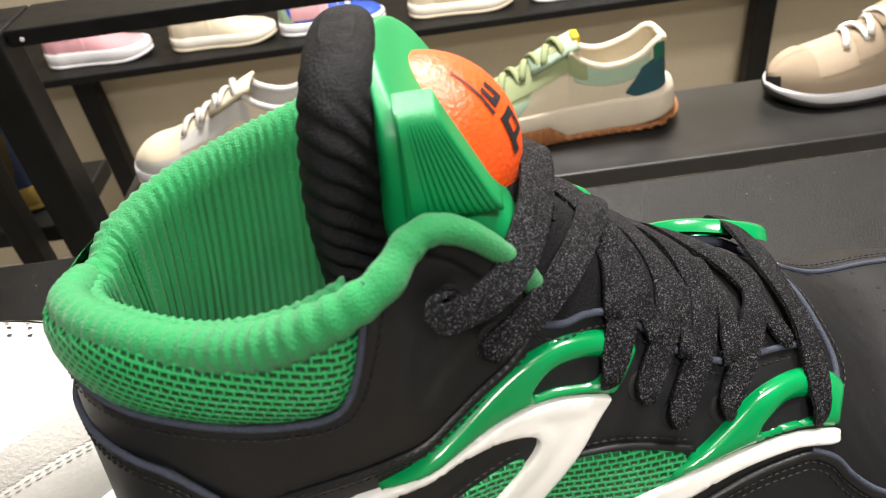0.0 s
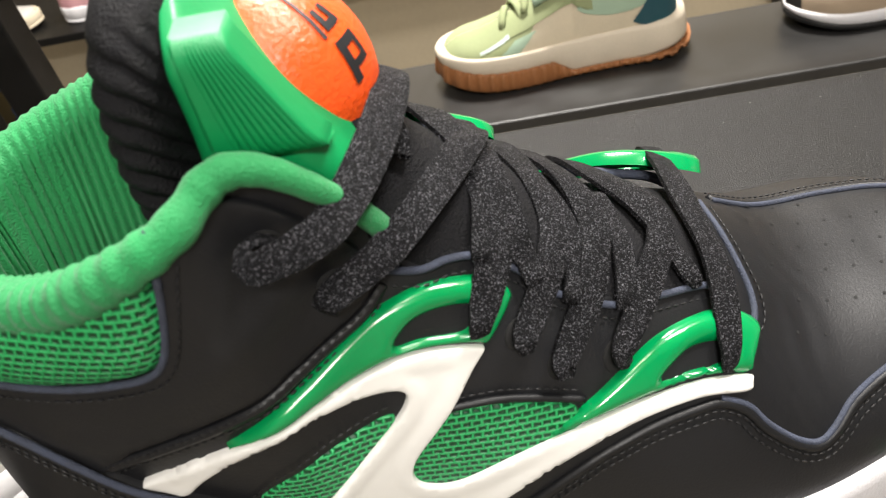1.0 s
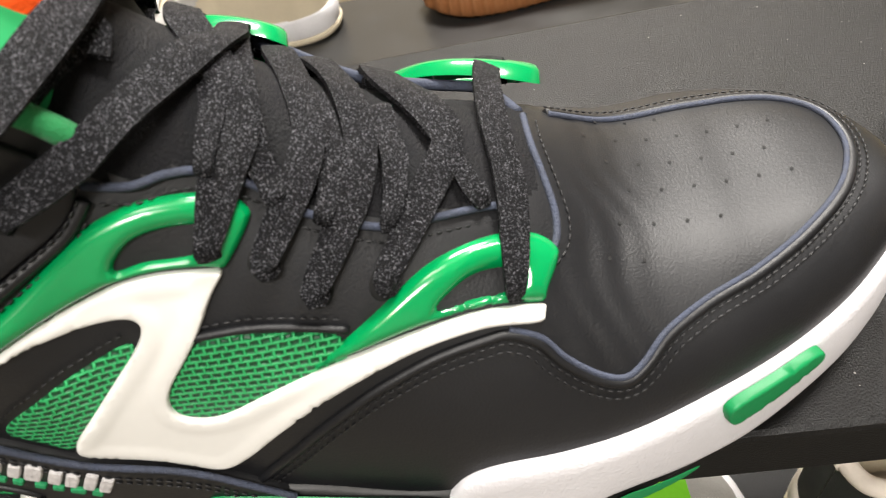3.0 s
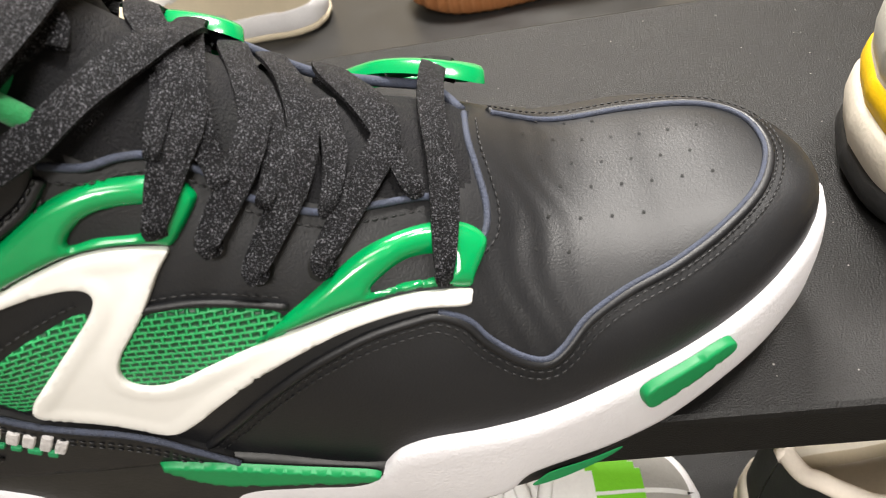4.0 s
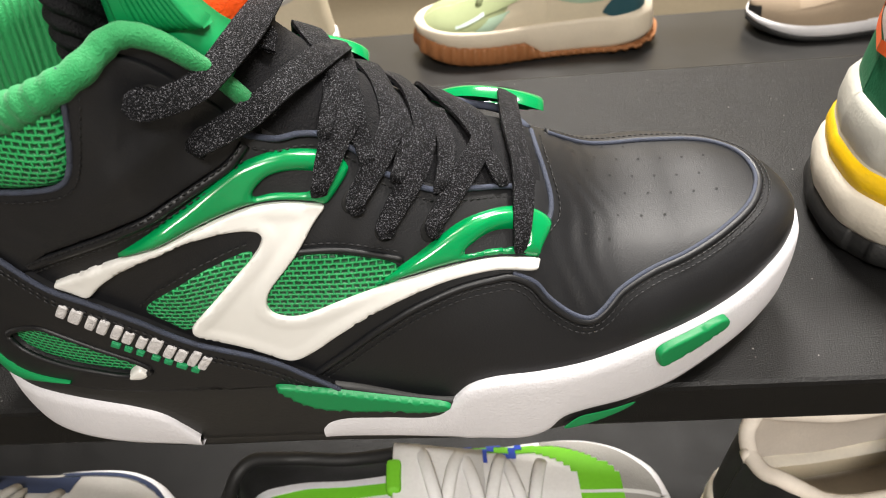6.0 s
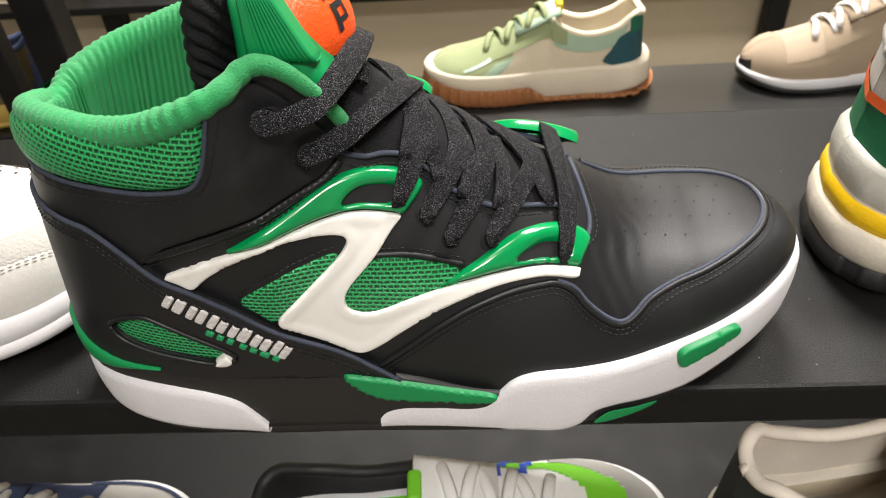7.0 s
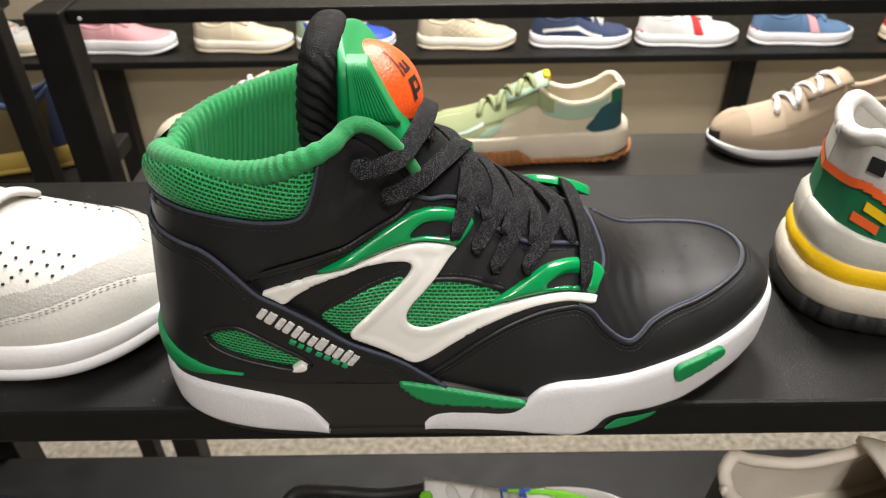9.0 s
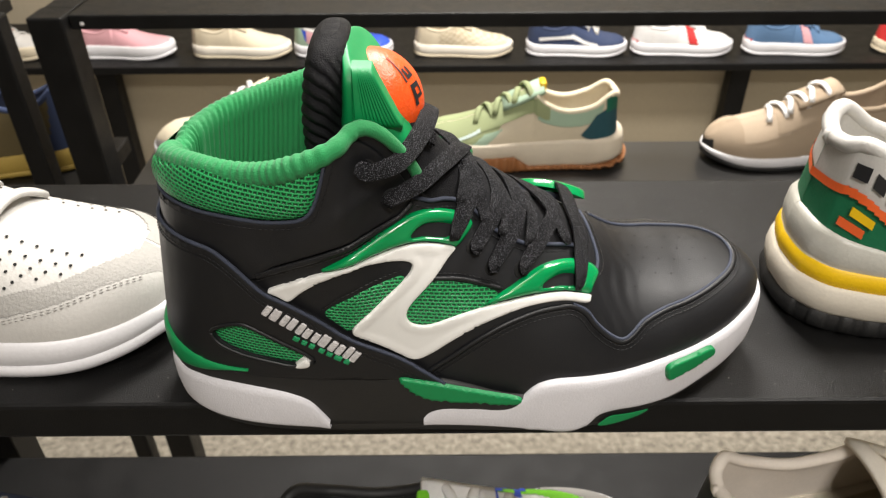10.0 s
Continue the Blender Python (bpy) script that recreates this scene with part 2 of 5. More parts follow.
base = curve([-0.12, 0.06, 0.10, 0.14, 0.17, 0.203], [0.022, 0.022, 0.027, 0.031, 0.035, 0.042])


def lean(x, z):
    """The heel leans forward with height."""
    f = np.clip((-0.02 - x) / 0.09, 0, 1)
    return 0.145 * (z - 0.04) * f * f * (3 - 2 * f)


def top_z(x, y):
    """The upper side of the form at x, y."""
    yc, b = (near(x) + far(x)) / 2, np.maximum((far(x) - near(x)) / 2, 1e-5)
    q = np.clip(np.abs(y - yc) / b, 0, 1)
    return base(x) + (top(x) - base(x)) * (1 - q ** expo(x)) ** (1 / expo(x))


def body_point(x, a):
    yc, b, n = (near(x) + far(x)) / 2, (far(x) - near(x)) / 2, expo(x)
    c, s = np.cos(a), np.sin(a)
    z = base(x) + (top(x) - base(x)) * np.abs(s) ** (2 / n)
    return np.stack([x + lean(x, z), yc - b * np.sign(c) * np.abs(c) ** (2 / n), z], -1)


# ---- panels that lie on the form ----
_ax = HEEL + (0.06 - HEEL) * np.linspace(0, 1, 400) ** 2
_axs = np.concatenate([_ax, np.linspace(0.061, 0.208, 300)])
_arc = np.concatenate([[0], np.cumsum(np.hypot(np.diff(_axs), np.diff(near(_axs))))])


# the near ankle flap stands outside the tongue
flap = curve([-0.12, -0.07, -0.045, -0.03, -0.019, -0.0075, 0.0055, 0.0135, 0.02, 0.03, 0.05, 0.2], [0.2, 0.1, 0.0, -0.011, -0.009, -0.0035, 0.0012, 0.0070, 0.014, 0.03, 0.2, 0.3])


def side_point(s, z, off=0.0):
    """A point on the wall: s runs along the near side from the middle of the heel, negative on the far side."""
    def at(s, z):
        x0 = np.interp(np.abs(s), _arc, _axs)
        n = expo(x0)
        q = np.clip((z - base(x0)) / (top(x0) - base(x0)), 0, 0.995)
        yc, b = (near(x0) + far(x0)) / 2, (far(x0) - near(x0)) / 2
        y = yc - np.sign(s + 1e-9) * b * (1 - q**n) ** (1 / n)
        w = flap(x0)
        y = np.where(s > 0, np.minimum(y, w) - np.log1p(np.exp(-700 * np.abs(y - w))) / 700, y)
        return np.stack([x0 + lean(x0, z), y, z + 0 * s], -1)

    s, z = np.broadcast_arrays(np.asarray(s, float), np.asarray(z, float))
    p = at(s, z)
    e = 4e-4
    u, v = at(s + e, z) - at(s - e, z), at(s, z + e) - at(s, z - e)
    nrm = np.cross(u, v)
    nrm /= np.maximum(np.linalg.norm(nrm, axis=-1, keepdims=True), 1e-12)
    return p + nrm * np.asarray(off)[..., None]


def to_s(x, z):
    return np.interp(x - lean(x, z), _axs, _arc)


def smooth_loop(pts, n=6, closed=True):
    """A Catmull-Rom curve through the points, with n steps each."""
    p = np.array(pts, float)
    k = len(p)
    out = []
    for i in range(k if closed else k - 1):
        a, b, c, d = (p[j % k] if closed else p[min(max(j, 0), k - 1)] for j in (i - 1, i, i + 1, i + 2))
        for t in np.arange(n) / n:
            out.append(0.5 * (2 * b + (c - a) * t + (2 * a - 5 * b + 4 * c - d) * t**2 + (3 * b - a - 3 * c + d) * t**3))
    if not closed:
        out.append(p[-1])
    return np.array(out)


def within(pts, poly):
    x, y = pts[:, 0], pts[:, 1]
    ins = np.zeros(len(pts), bool)
    for (x0, y0), (x1, y1) in zip(poly, np.roll(poly, -1, 0)):
        ins ^= ((y0 > y) != (y1 > y)) & (x < (x1 - x0) * (y - y0) / ((y1 - y0) + 1e-15) + x0)
    return ins


def edge_distance(pts, poly):
    best = np.full(len(pts), 9.0)
    for a, b in zip(poly, np.roll(poly, -1, 0)):
        d = b - a
        t = np.clip(((pts - a) @ d) / max(d @ d, 1e-15), 0, 1)
        best = np.minimum(best, np.linalg.norm(pts - a - t[:, None] * d, axis=1))
    return best


def panel(name, loop, mat, parent, thick=0.0015, edge=0.0012, step=0.002, holes=(), label="", relief=None, place=side_point, sink=0.0008, detail=5, lift=0.0):
    """A padded piece cut to a smooth outline in (s, z), laid on the form with rounded edges."""
    from mathutils.geometry import delaunay_2d_cdt
    outer = smooth_loop(loop, detail)
    for _ in range(4):
        outer = 0.25 * np.roll(outer, 1, 0) + 0.5 * outer + 0.25 * np.roll(outer, -1, 0)
    inner = [smooth_loop(h, detail) for h in holes]
    lo, hi = outer.min(0), outer.max(0)
    gx, gy = np.arange(lo[0], hi[0], step), np.arange(lo[1], hi[1], step)
    g = np.stack(np.meshgrid(gx, gy), -1).reshape(-1, 2)
    g[:, 0] += (np.round((g[:, 1] - lo[1]) / step) % 2) * step / 2
    keep = within(g, outer)
    for h in inner:
        keep &= ~within(g, h)
    g = g[keep]
    d = np.minimum.reduce([edge_distance(g, p) for p in [outer, *inner]])
    g = g[d > max(step * 0.5, edge * 1.35)]
    rings, extra = [], []
    for p, sign in [(outer, 1), *[(h, -1) for h in inner]]:
        rings.append(p)
        t = np.roll(p, -1, 0) - np.roll(p, 1, 0)
        t /= np.maximum(np.linalg.norm(t, axis=1, keepdims=True), 1e-9)
        nv = np.stack([-t[:, 1], t[:, 0]], -1)
        area = np.sum(p[:, 0] * np.roll(p[:, 1], -1) - np.roll(p[:, 0], -1) * p[:, 1])
        nv *= sign * (1 if area > 0 else -1)
        for f in (0.3, 0.65, 1.05):
            w = p + nv * edge * f
            ok = within(w, outer)
            for h in inner:
                ok &= ~within(w, h)
            w = w[ok]
            if len(w):
                dd = np.minimum.reduce([edge_distance(w, r) for r in [outer, *inner]])
                extra.append(w[dd > edge * f * 0.9])
    pts = np.concatenate([*rings, *extra, g])
    edges, at = [], 0
    for p in rings:
        edges += [(at + i, at + (i + 1) % len(p)) for i in range(len(p))]
        at += len(p)
    v2, _, faces, *_ = delaunay_2d_cdt([Vector(p) for p in pts], edges, [], 0, 1e-7)
    v2 = np.array([tuple(v) for v in v2])
    cen = np.array([v2[list(f)].mean(0) for f in faces])
    ok = within(cen, outer)
    for h in inner:
        ok &= ~within(cen, h)
    faces = [f for f, k in zip(faces, ok) if k]
    d = np.minimum.reduce([edge_distance(v2, p) for p in rings])
    t = np.clip(d / edge, 0, 1)
    off = lift - sink + (thick + sink) * np.sqrt(1 - (1 - t) ** 2)
    if relief:
        off = off + relief(v2[:, 0], v2[:, 1], d)
    v3 = place(v2[:, 0], v2[:, 1], off)
    ob = mesh_object(name, v3, faces, mat, parent, label)
    uv = ob.data.uv_layers.new(name="sheet")
    idx = np.zeros(len(ob.data.loops), int)
    ob.data.loops.foreach_get("vertex_index", idx)
    uv.data.foreach_set("uv", v2[idx].ravel())
    return ob


def sz(*mm):
    """Outline points given as (x, z) in millimetres on the near side, as (s, z) in metres."""
    p = np.array(mm, float) / 1000
    z = p[:, 1] - 0.0008 * np.clip(p[:, 0] / 0.02, 0, 1)
    return np.stack([to_s(p[:, 0], z), z], -1)


def tube(name, pts, radius, mat, parent, sides=8, label="", flat=1.0, up=None, wobble=None):
    """A round or flattened cord along points; radius may vary along it."""
    pts = np.array(pts, float)
    r = np.broadcast_to(radius, len(pts))
    tan = np.gradient(pts, axis=0)
    tan /= np.maximum(np.linalg.norm(tan, axis=1, keepdims=True), 1e-12)
    V, F = [], []
    ref = np.array([0, 0, 1.0])
    for i, (p, t) in enumerate(zip(pts, tan)):
        w = np.array(up[i]) if up is not None else ref
        a = np.cross(t, w)
        if np.linalg.norm(a) < 1e-6:
            a = np.cross(t, [0, 1, 0])
        a /= np.linalg.norm(a)
        c = np.cross(a, t)
        for k in range(sides):
            q = 2 * math.pi * k / sides
            V.append(p + r[i] * (math.cos(q) * a + flat * math.sin(q) * c))
        if i:
            F += [((i - 1) * sides + k, (i - 1) * sides + (k + 1) % sides, i * sides + (k + 1) % sides, i * sides + k) for k in range(sides)]
    n = len(pts)
    F += [tuple(range(sides))[::-1], tuple((n - 1) * sides + k for k in range(sides))]
    return mesh_object(name, V, F, mat, parent, label)


def stitches(name, path, mat, parent, pitch=0.0024, length=0.0016, r=0.00038):
    """A row of short threads along a path of points."""
    path = np.array(path, float)
    arc = np.concatenate([[0], np.cumsum(np.linalg.norm(np.diff(path, axis=0), axis=1))])
    V, F = [], []
    for a in np.arange(0, arc[-1] - length, pitch):
        e = [np.array([np.interp(q, arc, path[:, k]) for k in range(3)]) for q in (a, a + length / 2, a + length)]
        t = e[2] - e[0]
        t /= max(np.linalg.norm(t), 1e-9)
        u = np.cross(t, [0.1, -0.7, 0.7])
        u /= np.linalg.norm(u)
        w = np.cross(u, t)
        at = len(V)
        for m, rr in zip(e, (0.4, 1, 0.4)):
            V += [m + r * rr * (math.cos(k * math.pi / 2) * u + math.sin(k * math.pi / 2) * w) for k in range(4)]
        for j in range(2):
            F += [(at + j * 4 + k, at + j * 4 + (k + 1) % 4, at + (j + 1) * 4 + (k + 1) % 4, at + (j + 1) * 4 + k) for k in range(4)]
    return mesh_object(name, V, F, mat, parent)


def on_side(loop, off, closed=False, n=6):
    q = smooth_loop(loop, n, closed)
    return side_point(q[:, 0], q[:, 1], np.full(len(q), off))


# ---- the main shoe ----
shoe = thing("high_top_sneaker", "black leather high-top sneaker with green and white trim on the shelf", "sneaker", at=(0.0015, 0.001, 0))
shoe.scale = (1, 1, 1.015)

# upper: front arch
us = np.linspace(0, 1, 170)
xs = 0.010 + (TOE - 0.0002 - 0.010) * np.sin(us * math.pi / 2)
aa = np.linspace(0, np.pi, 110)
V = np.array([body_point(x, aa) for x in xs])
# creases behind the toe box where the vamp bends
cx = np.exp(-(((V[..., 0] - 0.112) / 0.010) ** 2)) * np.exp(-(((V[..., 2] - 0.062) / 0.016) ** 2))
V[..., 2] += 0.0004 * cx * np.sin((V[..., 0] + 0.35 * V[..., 1]) * 2 * math.pi / 0.0085 + 2 * np.sin(V[..., 1] * 180))
n = len(aa)
Fc = [(i * n + j, i * n + j + 1, (i + 1) * n + j + 1, (i + 1) * n + j) for i in range(len(xs) - 1) for j in range(n - 1)]
flat = V.reshape(-1, 3)
stay = curve([0.008, 0.02, 0.034, 0.043, 0.054, 0.066, 0.078, 0.089, 0.10], [0.130, 0.124, 0.120, 0.1135, 0.103, 0.096, 0.0925, 0.0893, 0.085])
cen = [flat[f[0]] for f in Fc]
soft_face = [p[0] < 0.100 and p[2] > float(stay(p[0])) for p in cen]
mesh_object("vamp", flat, [f for f, k in zip(Fc, soft_face) if not k], M_LEATHER, shoe, "black grained leather vamp")
mesh_object("tongue_front", flat, [f for f, k in zip(Fc, soft_face) if k], M_TONGUE, shoe, "black woven tongue under the laces")

# upper: rear wall up to the collar rim
S_FRONT = float(to_s(0.012, 0.10))
rim = curve([0, 0.02, 0.045, *[float(to_s(x, 0.15)) for x in (-0.058, -0.044, -0.030, -0.0175, -0.008, 0.0, 0.0065, 0.0115, 0.0155)]], [0.137, 0.143, 0.147, 0.1475, 0.1495, 0.1540, 0.1590, 0.1635, 0.1600, 0.1520, 0.1430, 0.1330])
rim_far = curve([0, 0.02, 0.04, 0.06, 0.08, 0.10, 0.12, 0.140, S_FRONT + 0.01], [0.1350, 0.1385, 0.1435, 0.1475, 0.1515, 0.1555, 0.160, 0.155, 0.13])
ss = np.linspace(-S_FRONT, S_FRONT, 150)
tt = np.linspace(0, 1, 30)
rz = np.where(ss > 0, rim(np.abs(ss)), rim_far(np.abs(ss)))
V = np.array([side_point(np.full(30, s), 0.022 + (r - 0.012 * (s < 0) - 0.022) * tt, np.zeros(30)) for s, r in zip(ss, rz)])
Fq = [(i * 30 + j, (i + 1) * 30 + j, (i + 1) * 30 + j + 1, i * 30 + j + 1) for i in range(149) for j in range(29)]
mesh_object("quarter", V.reshape(-1, 3), Fq, M_LEATHER, shoe)

# ribbed green lining, rolled over the rim
ns, nz = 1000, 22
ss = np.linspace(-S_FRONT + 0.004, float(to_s(-0.024, 0.15)), ns)
rz = np.where(ss > 0, rim(np.abs(ss)), rim_far(np.abs(ss)))
tt = np.linspace(0, 1, nz - 6)
roll_z = np.array([0.0046, 0.0060, 0.0062, 0.0048, 0.0010, -0.0140])
roll_off = np.array([-0.0085, -0.0062, -0.0032, -0.0004, 0.0014, 0.0020])
no_roll_z, no_roll_off = np.array([0.0024, 0.0024, 0.0018, 0.0010, 0.0002, -0.0010]), np.array([-0.0095, -0.0085, -0.0075, -0.0068, -0.0062, -0.0060])
V = []
for s, r in zip(ss, rz):
    f = min(1.0, max(0.0, (s + 0.02) / 0.03))
    zz = np.concatenate([0.075 + (r + 0.002 - 0.075) * tt, r + roll_z * (1 - f) + no_roll_z * f])
    pad = np.concatenate([-(0.0105 + 0.0030 * np.sin(tt * math.pi)), roll_off * (1 - f) + no_roll_off * f])
    # the rib leans and drifts a little, as knitted cloth does
    rib = 0.00055 * np.cos((s + 0.10 * (zz - 0.12) + 0.0005 * math.sin(s * 90)) * 2 * math.pi / 0.0036) * (0.8 + 0.2 * np.sin(s * 310 + zz * 90))
    V.append(side_point(np.full(nz, s), zz, pad + rib))
V = np.array(V)
Fl = [(i * nz + j, i * nz + j + 1, (i + 1) * nz + j + 1, (i + 1) * nz + j) for i in range(ns - 1) for j in range(nz - 1)]
mesh_object("lining", V.reshape(-1, 3), Fl, M_KNIT, shoe, "ribbed green knit lining")
bm = bmesh.new()
bmesh.ops.create_circle(bm, cap_ends=True, segments=32, radius=1, matrix=Matrix.LocRotScale((-0.035, 0.030, 0.076), None, (0.068, 0.036, 1)))
part("insole", bm, M_INSOLE, shoe)

# padded collar rim, wrinkled across its length
q = np.linspace(-0.012, S_FRONT + 0.004, 460)
rq = np.where(q > 0, rim(np.abs(q)), rim_far(np.abs(q)))
rad = np.interp(q, [-0.012, 0.004, 0.06, 0.105, 0.13, 0.15], [0.0030, 0.0050, 0.0049, 0.0052, 0.0037, 0.0027])
P = side_point(q, rq + 0.0010, np.interp(q, [-0.012, 0.02, 0.075, 0.10], [-0.0052, -0.0034, -0.0020, 0.0008]))
wr = 1 + np.interp(np.abs(q), [0, 0.05, 0.08, 0.13, 0.14], [0.035, 0.035, 0.05, 0.055, 0.015]) * np.sin(q * 2 * math.pi / 0.0046 + 1.5 * np.sin(q * 130))
tube("collar_rim", P, rad * wr, M_KNIT, shoe, 18, "padded green knit collar rim")

# padded mesh below the rim, from the near side round the heel to the far side
mc = sz((-77, 152), (-68, 151), (-58, 150.5), (-48, 151), (-38, 154), (-28, 158), (-20.8, 162), (-22.9, 150.5), (-25.9, 140.4), (-28.9, 134.1), (-32.5, 130.7), (-38.7, 129.1), (-49.8, 128.5), (-61.6, 129.1), (-76, 129.3))
mc = np.concatenate([[(0.0, 0.139), (0.016, 0.1445)], mc, [(0.012, 0.1275), (0.0, 0.126), (-0.03, 0.126), (-0.06, 0.128), (-0.06, 0.145), (-0.03, 0.142)]])
panel("mesh_collar", mc, M_MESH, shoe, 0.0030, 0.009, 0.0022, label="padded open green mesh collar", relief=lambda s, z, d: 0.0012 * np.exp(-((z - 0.14) / 0.012) ** 2))

# ankle panel of black leather, rounding the heel
an = sz((-76, 129.3), (-61.6, 129.1), (-49.8, 128.5), (-38.7, 129.1), (-32.5, 130.7), (-28.9, 134.1), (-25.9, 140.4), (-22.9, 150.5), (-20.4, 162.5), (-17, 163.5), (-12.7, 161.8), (-6.8, 158.2), (-2.1, 154), (2, 148.8), (7.1, 141.3), (11.0, 132.5), (11.6, 126.5), (6.9, 122.3), (0.8, 120), (-8.8, 118.1), (-18.3, 116), (-29, 112.5), (-40, 108.8), (-51.3, 104.5), (-58.6, 98), (-68, 97), (-80, 101))
an = np.concatenate([[(-0.045, 0.127), (0.0, 0.126), (0.012, 0.1275)], an, [(0.012, 0.104), (0.0, 0.104), (-0.045, 0.104)]])
panel("ankle_panel", an, M_LEATHER, shoe, 0.0020, 0.0010, 0.0025, relief=lambda s, z, d: 0.0006 * np.sin(s * 160 + 3 * np.sin(z * 120)) * np.clip(d / 0.012, 0, 1))
ie = np.concatenate([[(-0.045, 0.127), (0.0, 0.126), (0.012, 0.1275)], an[3:12]])
tube("raw_edge", on_side(ie, 0.0016), 0.0009, M_EDGE, shoe, 6, "blue-grey raw leather edge")
stitches("stitching", on_side(ie + np.array([0.0006, -0.0042]) * np.linspace(1, 0.45, len(ie))[:, None] + np.array([0.0032, 0]) * np.linspace(0, 1, len(ie))[:, None] ** 3, 0.0022), M_THREAD, shoe)

# heel panel with a window of mesh, swept forward into a point
hp = sz((-83, 112.6), (-76.7, 112), (-71.2, 109), (-64.5, 102.9), (-54.4, 92.1), (-43.8, 86), (-31.3, 77.2), (-19.7, 67.2), (-7.3, 58.8), (7.9, 50), (14.6, 45.4), (27, 36.5), (16.4, 37), (2.4, 38), (-11.5, 38.5), (-30.3, 39), (-54.1, 39.5), (-68.4, 40), (-82.5, 41))
hp = np.concatenate([[(-0.05, 0.112), (0.0, 0.112), (0.02, 0.1125)], hp, [(0.02, 0.044), (0.0, 0.046), (-0.05, 0.042)]])
hole = sz((-82.7, 64.6), (-75.8, 70), (-67.1, 72.5), (-59.8, 69.5), (-49.8, 63.4), (-40, 57.1), (-37, 52.3), (-45.7, 49.5), (-57.1, 51.6), (-70.5, 54.5), (-80.3, 58.5))
panel("heel_panel", hp, M_LEATHER, shoe, 0.0034, 0.0012, 0.0025, holes=[hole])
panel("heel_window", hole * 1.0 + (hole - hole.mean(0)) * 0.08, M_MESH_DARK, shoe, 0.0012, 0.002, 0.002, label="dark green mesh window")
tube("window_piping", on_side(hole + (hole - hole.mean(0)) * 0.04, 0.0032, True), 0.0011, M_LEATHER, shoe, 6)
panel("comma_trim", sz((-46, 49), (-42, 53), (-39, 54.4), (-36.5, 51), (-38.9, 47.9), (-44, 47.4)), M_WHITE_SMOOTH, shoe, 0.0046, 0.0015, 0.001)
he = np.concatenate([[(-0.05, 0.112), (0.0, 0.112), (0.02, 0.1125)], hp[3:15]])
tube("raw_edge", on_side(he, 0.0030), 0.0010, M_EDGE, shoe, 6, "blue-grey raw leather edge")
stitches("stitching", on_side(he - [0.0006, 0.0042], 0.0036), M_THREAD, shoe)
stitches("stitching", on_side(he - [0.0012, 0.0062], 0.0036), M_THREAD, shoe)
# crossing straps under the cage, double stitched
st = sz((-57, 100.5), (-51.3, 103), (-40, 107), (-29, 110.6), (-18.3, 114.2), (-8.8, 116.5), (0.8, 118.6), (6.9, 121), (12, 125.5))
tube("strap_edge", on_side(st, 0.0012), 0.0016, M_LEATHER, shoe, 6)
stitches("stitching", on_side(st - [0, 0.0028], 0.0014), M_THREAD, shoe)
stitches("stitching", on_side(st + [0, 0.0016], 0.0030), M_THREAD, shoe)

# mesh windows of the side
panel("side_window", sz((-29.6, 79.3), (-21.2, 85.6), (-10, 90.6), (-1.7, 92.1), (9, 94.2), (5, 86), (-8.3, 77), (-17.6, 67.5), (-23.1, 73.1)), M_MESH_DARK, shoe, 0.0008, 0.0015, 0.002, label="green mesh side window")
panel("side_window", sz((7.5, 71), (7.8, 77), (16, 86.5), (22.5, 90.2), (32.4, 88.8), (41.2, 86), (53.4, 81), (50, 73), (31.9, 69), (18.2, 66)), M_MESH_DARK, shoe, 0.0008, 0.0015, 0.002, label="green mesh side window")
wp = sz((21.5, 91.6), (32.4, 90.2), (41.2, 87.4), (54, 82.2))
tube("window_piping", on_side(wp, 0.0010), 0.0011, M_LEATHER, shoe, 6)
stitches("stitching", on_side(wp + [0, 0.002], 0.0008), M_THREAD, shoe)
wp = sz((-29.6, 80.6), (-21.2, 87), (-10, 92), (-1.7, 93.5), (8, 95.5))
stitches("stitching", on_side(wp + [0, 0.001], 0.0008), M_THREAD, shoe)

# white moulded cage
cage = sz((-53, 92.9), (-50.6, 94.4), (-33.3, 101), (-20.3, 104.2), (-8.4, 106), (3.6, 106.9), (11.9, 108.1), (20.3, 107.5), (28.7, 105), (32.3, 103.1), (28.5, 99.5), (22.8, 91.9), (17, 85.7), (11.8, 80.2), (9.3, 75.4), (9.9, 71.5), (13.8, 69.3), (20.5, 69.3), (31.9, 72.9), (45.5, 75.8), (56.9, 76.5), (68.4, 77), (82.5, 76.4), (92.2, 74.2), (98.0, 72.2), (98.9, 71.5), (98.5, 70.3), (97.3, 68.9), (89.6, 71.2), (82.4, 72.6), (70.7, 72.8), (59.1, 71.3), (45.4, 67.5), (31.5, 60.6), (22, 54.2), (12.5, 49.5), (3.5, 53.8), (-7.1, 61), (-17.7, 68.6), (-7.2, 79.1), (1.9, 86.7), (8.8, 92.7), (11.6, 96.8), (11.4, 99.1), (8.3, 100.5), (-0.9, 101.6), (-12.6, 103), (-25.3, 99.1), (-37.1, 92.5), (-43.7, 86.7), (-48.5, 89.4), (-52.9, 91.4))


panel("cage", cage, M_WHITE_SMOOTH, shoe, 0.0022, 0.0008, 0.0013, label="smooth white moulded plastic cage", relief=lambda s, z, d: -0.0004 * np.clip((d - 0.0035) / 0.0015, 0, 1), sink=0.0016, detail=6)

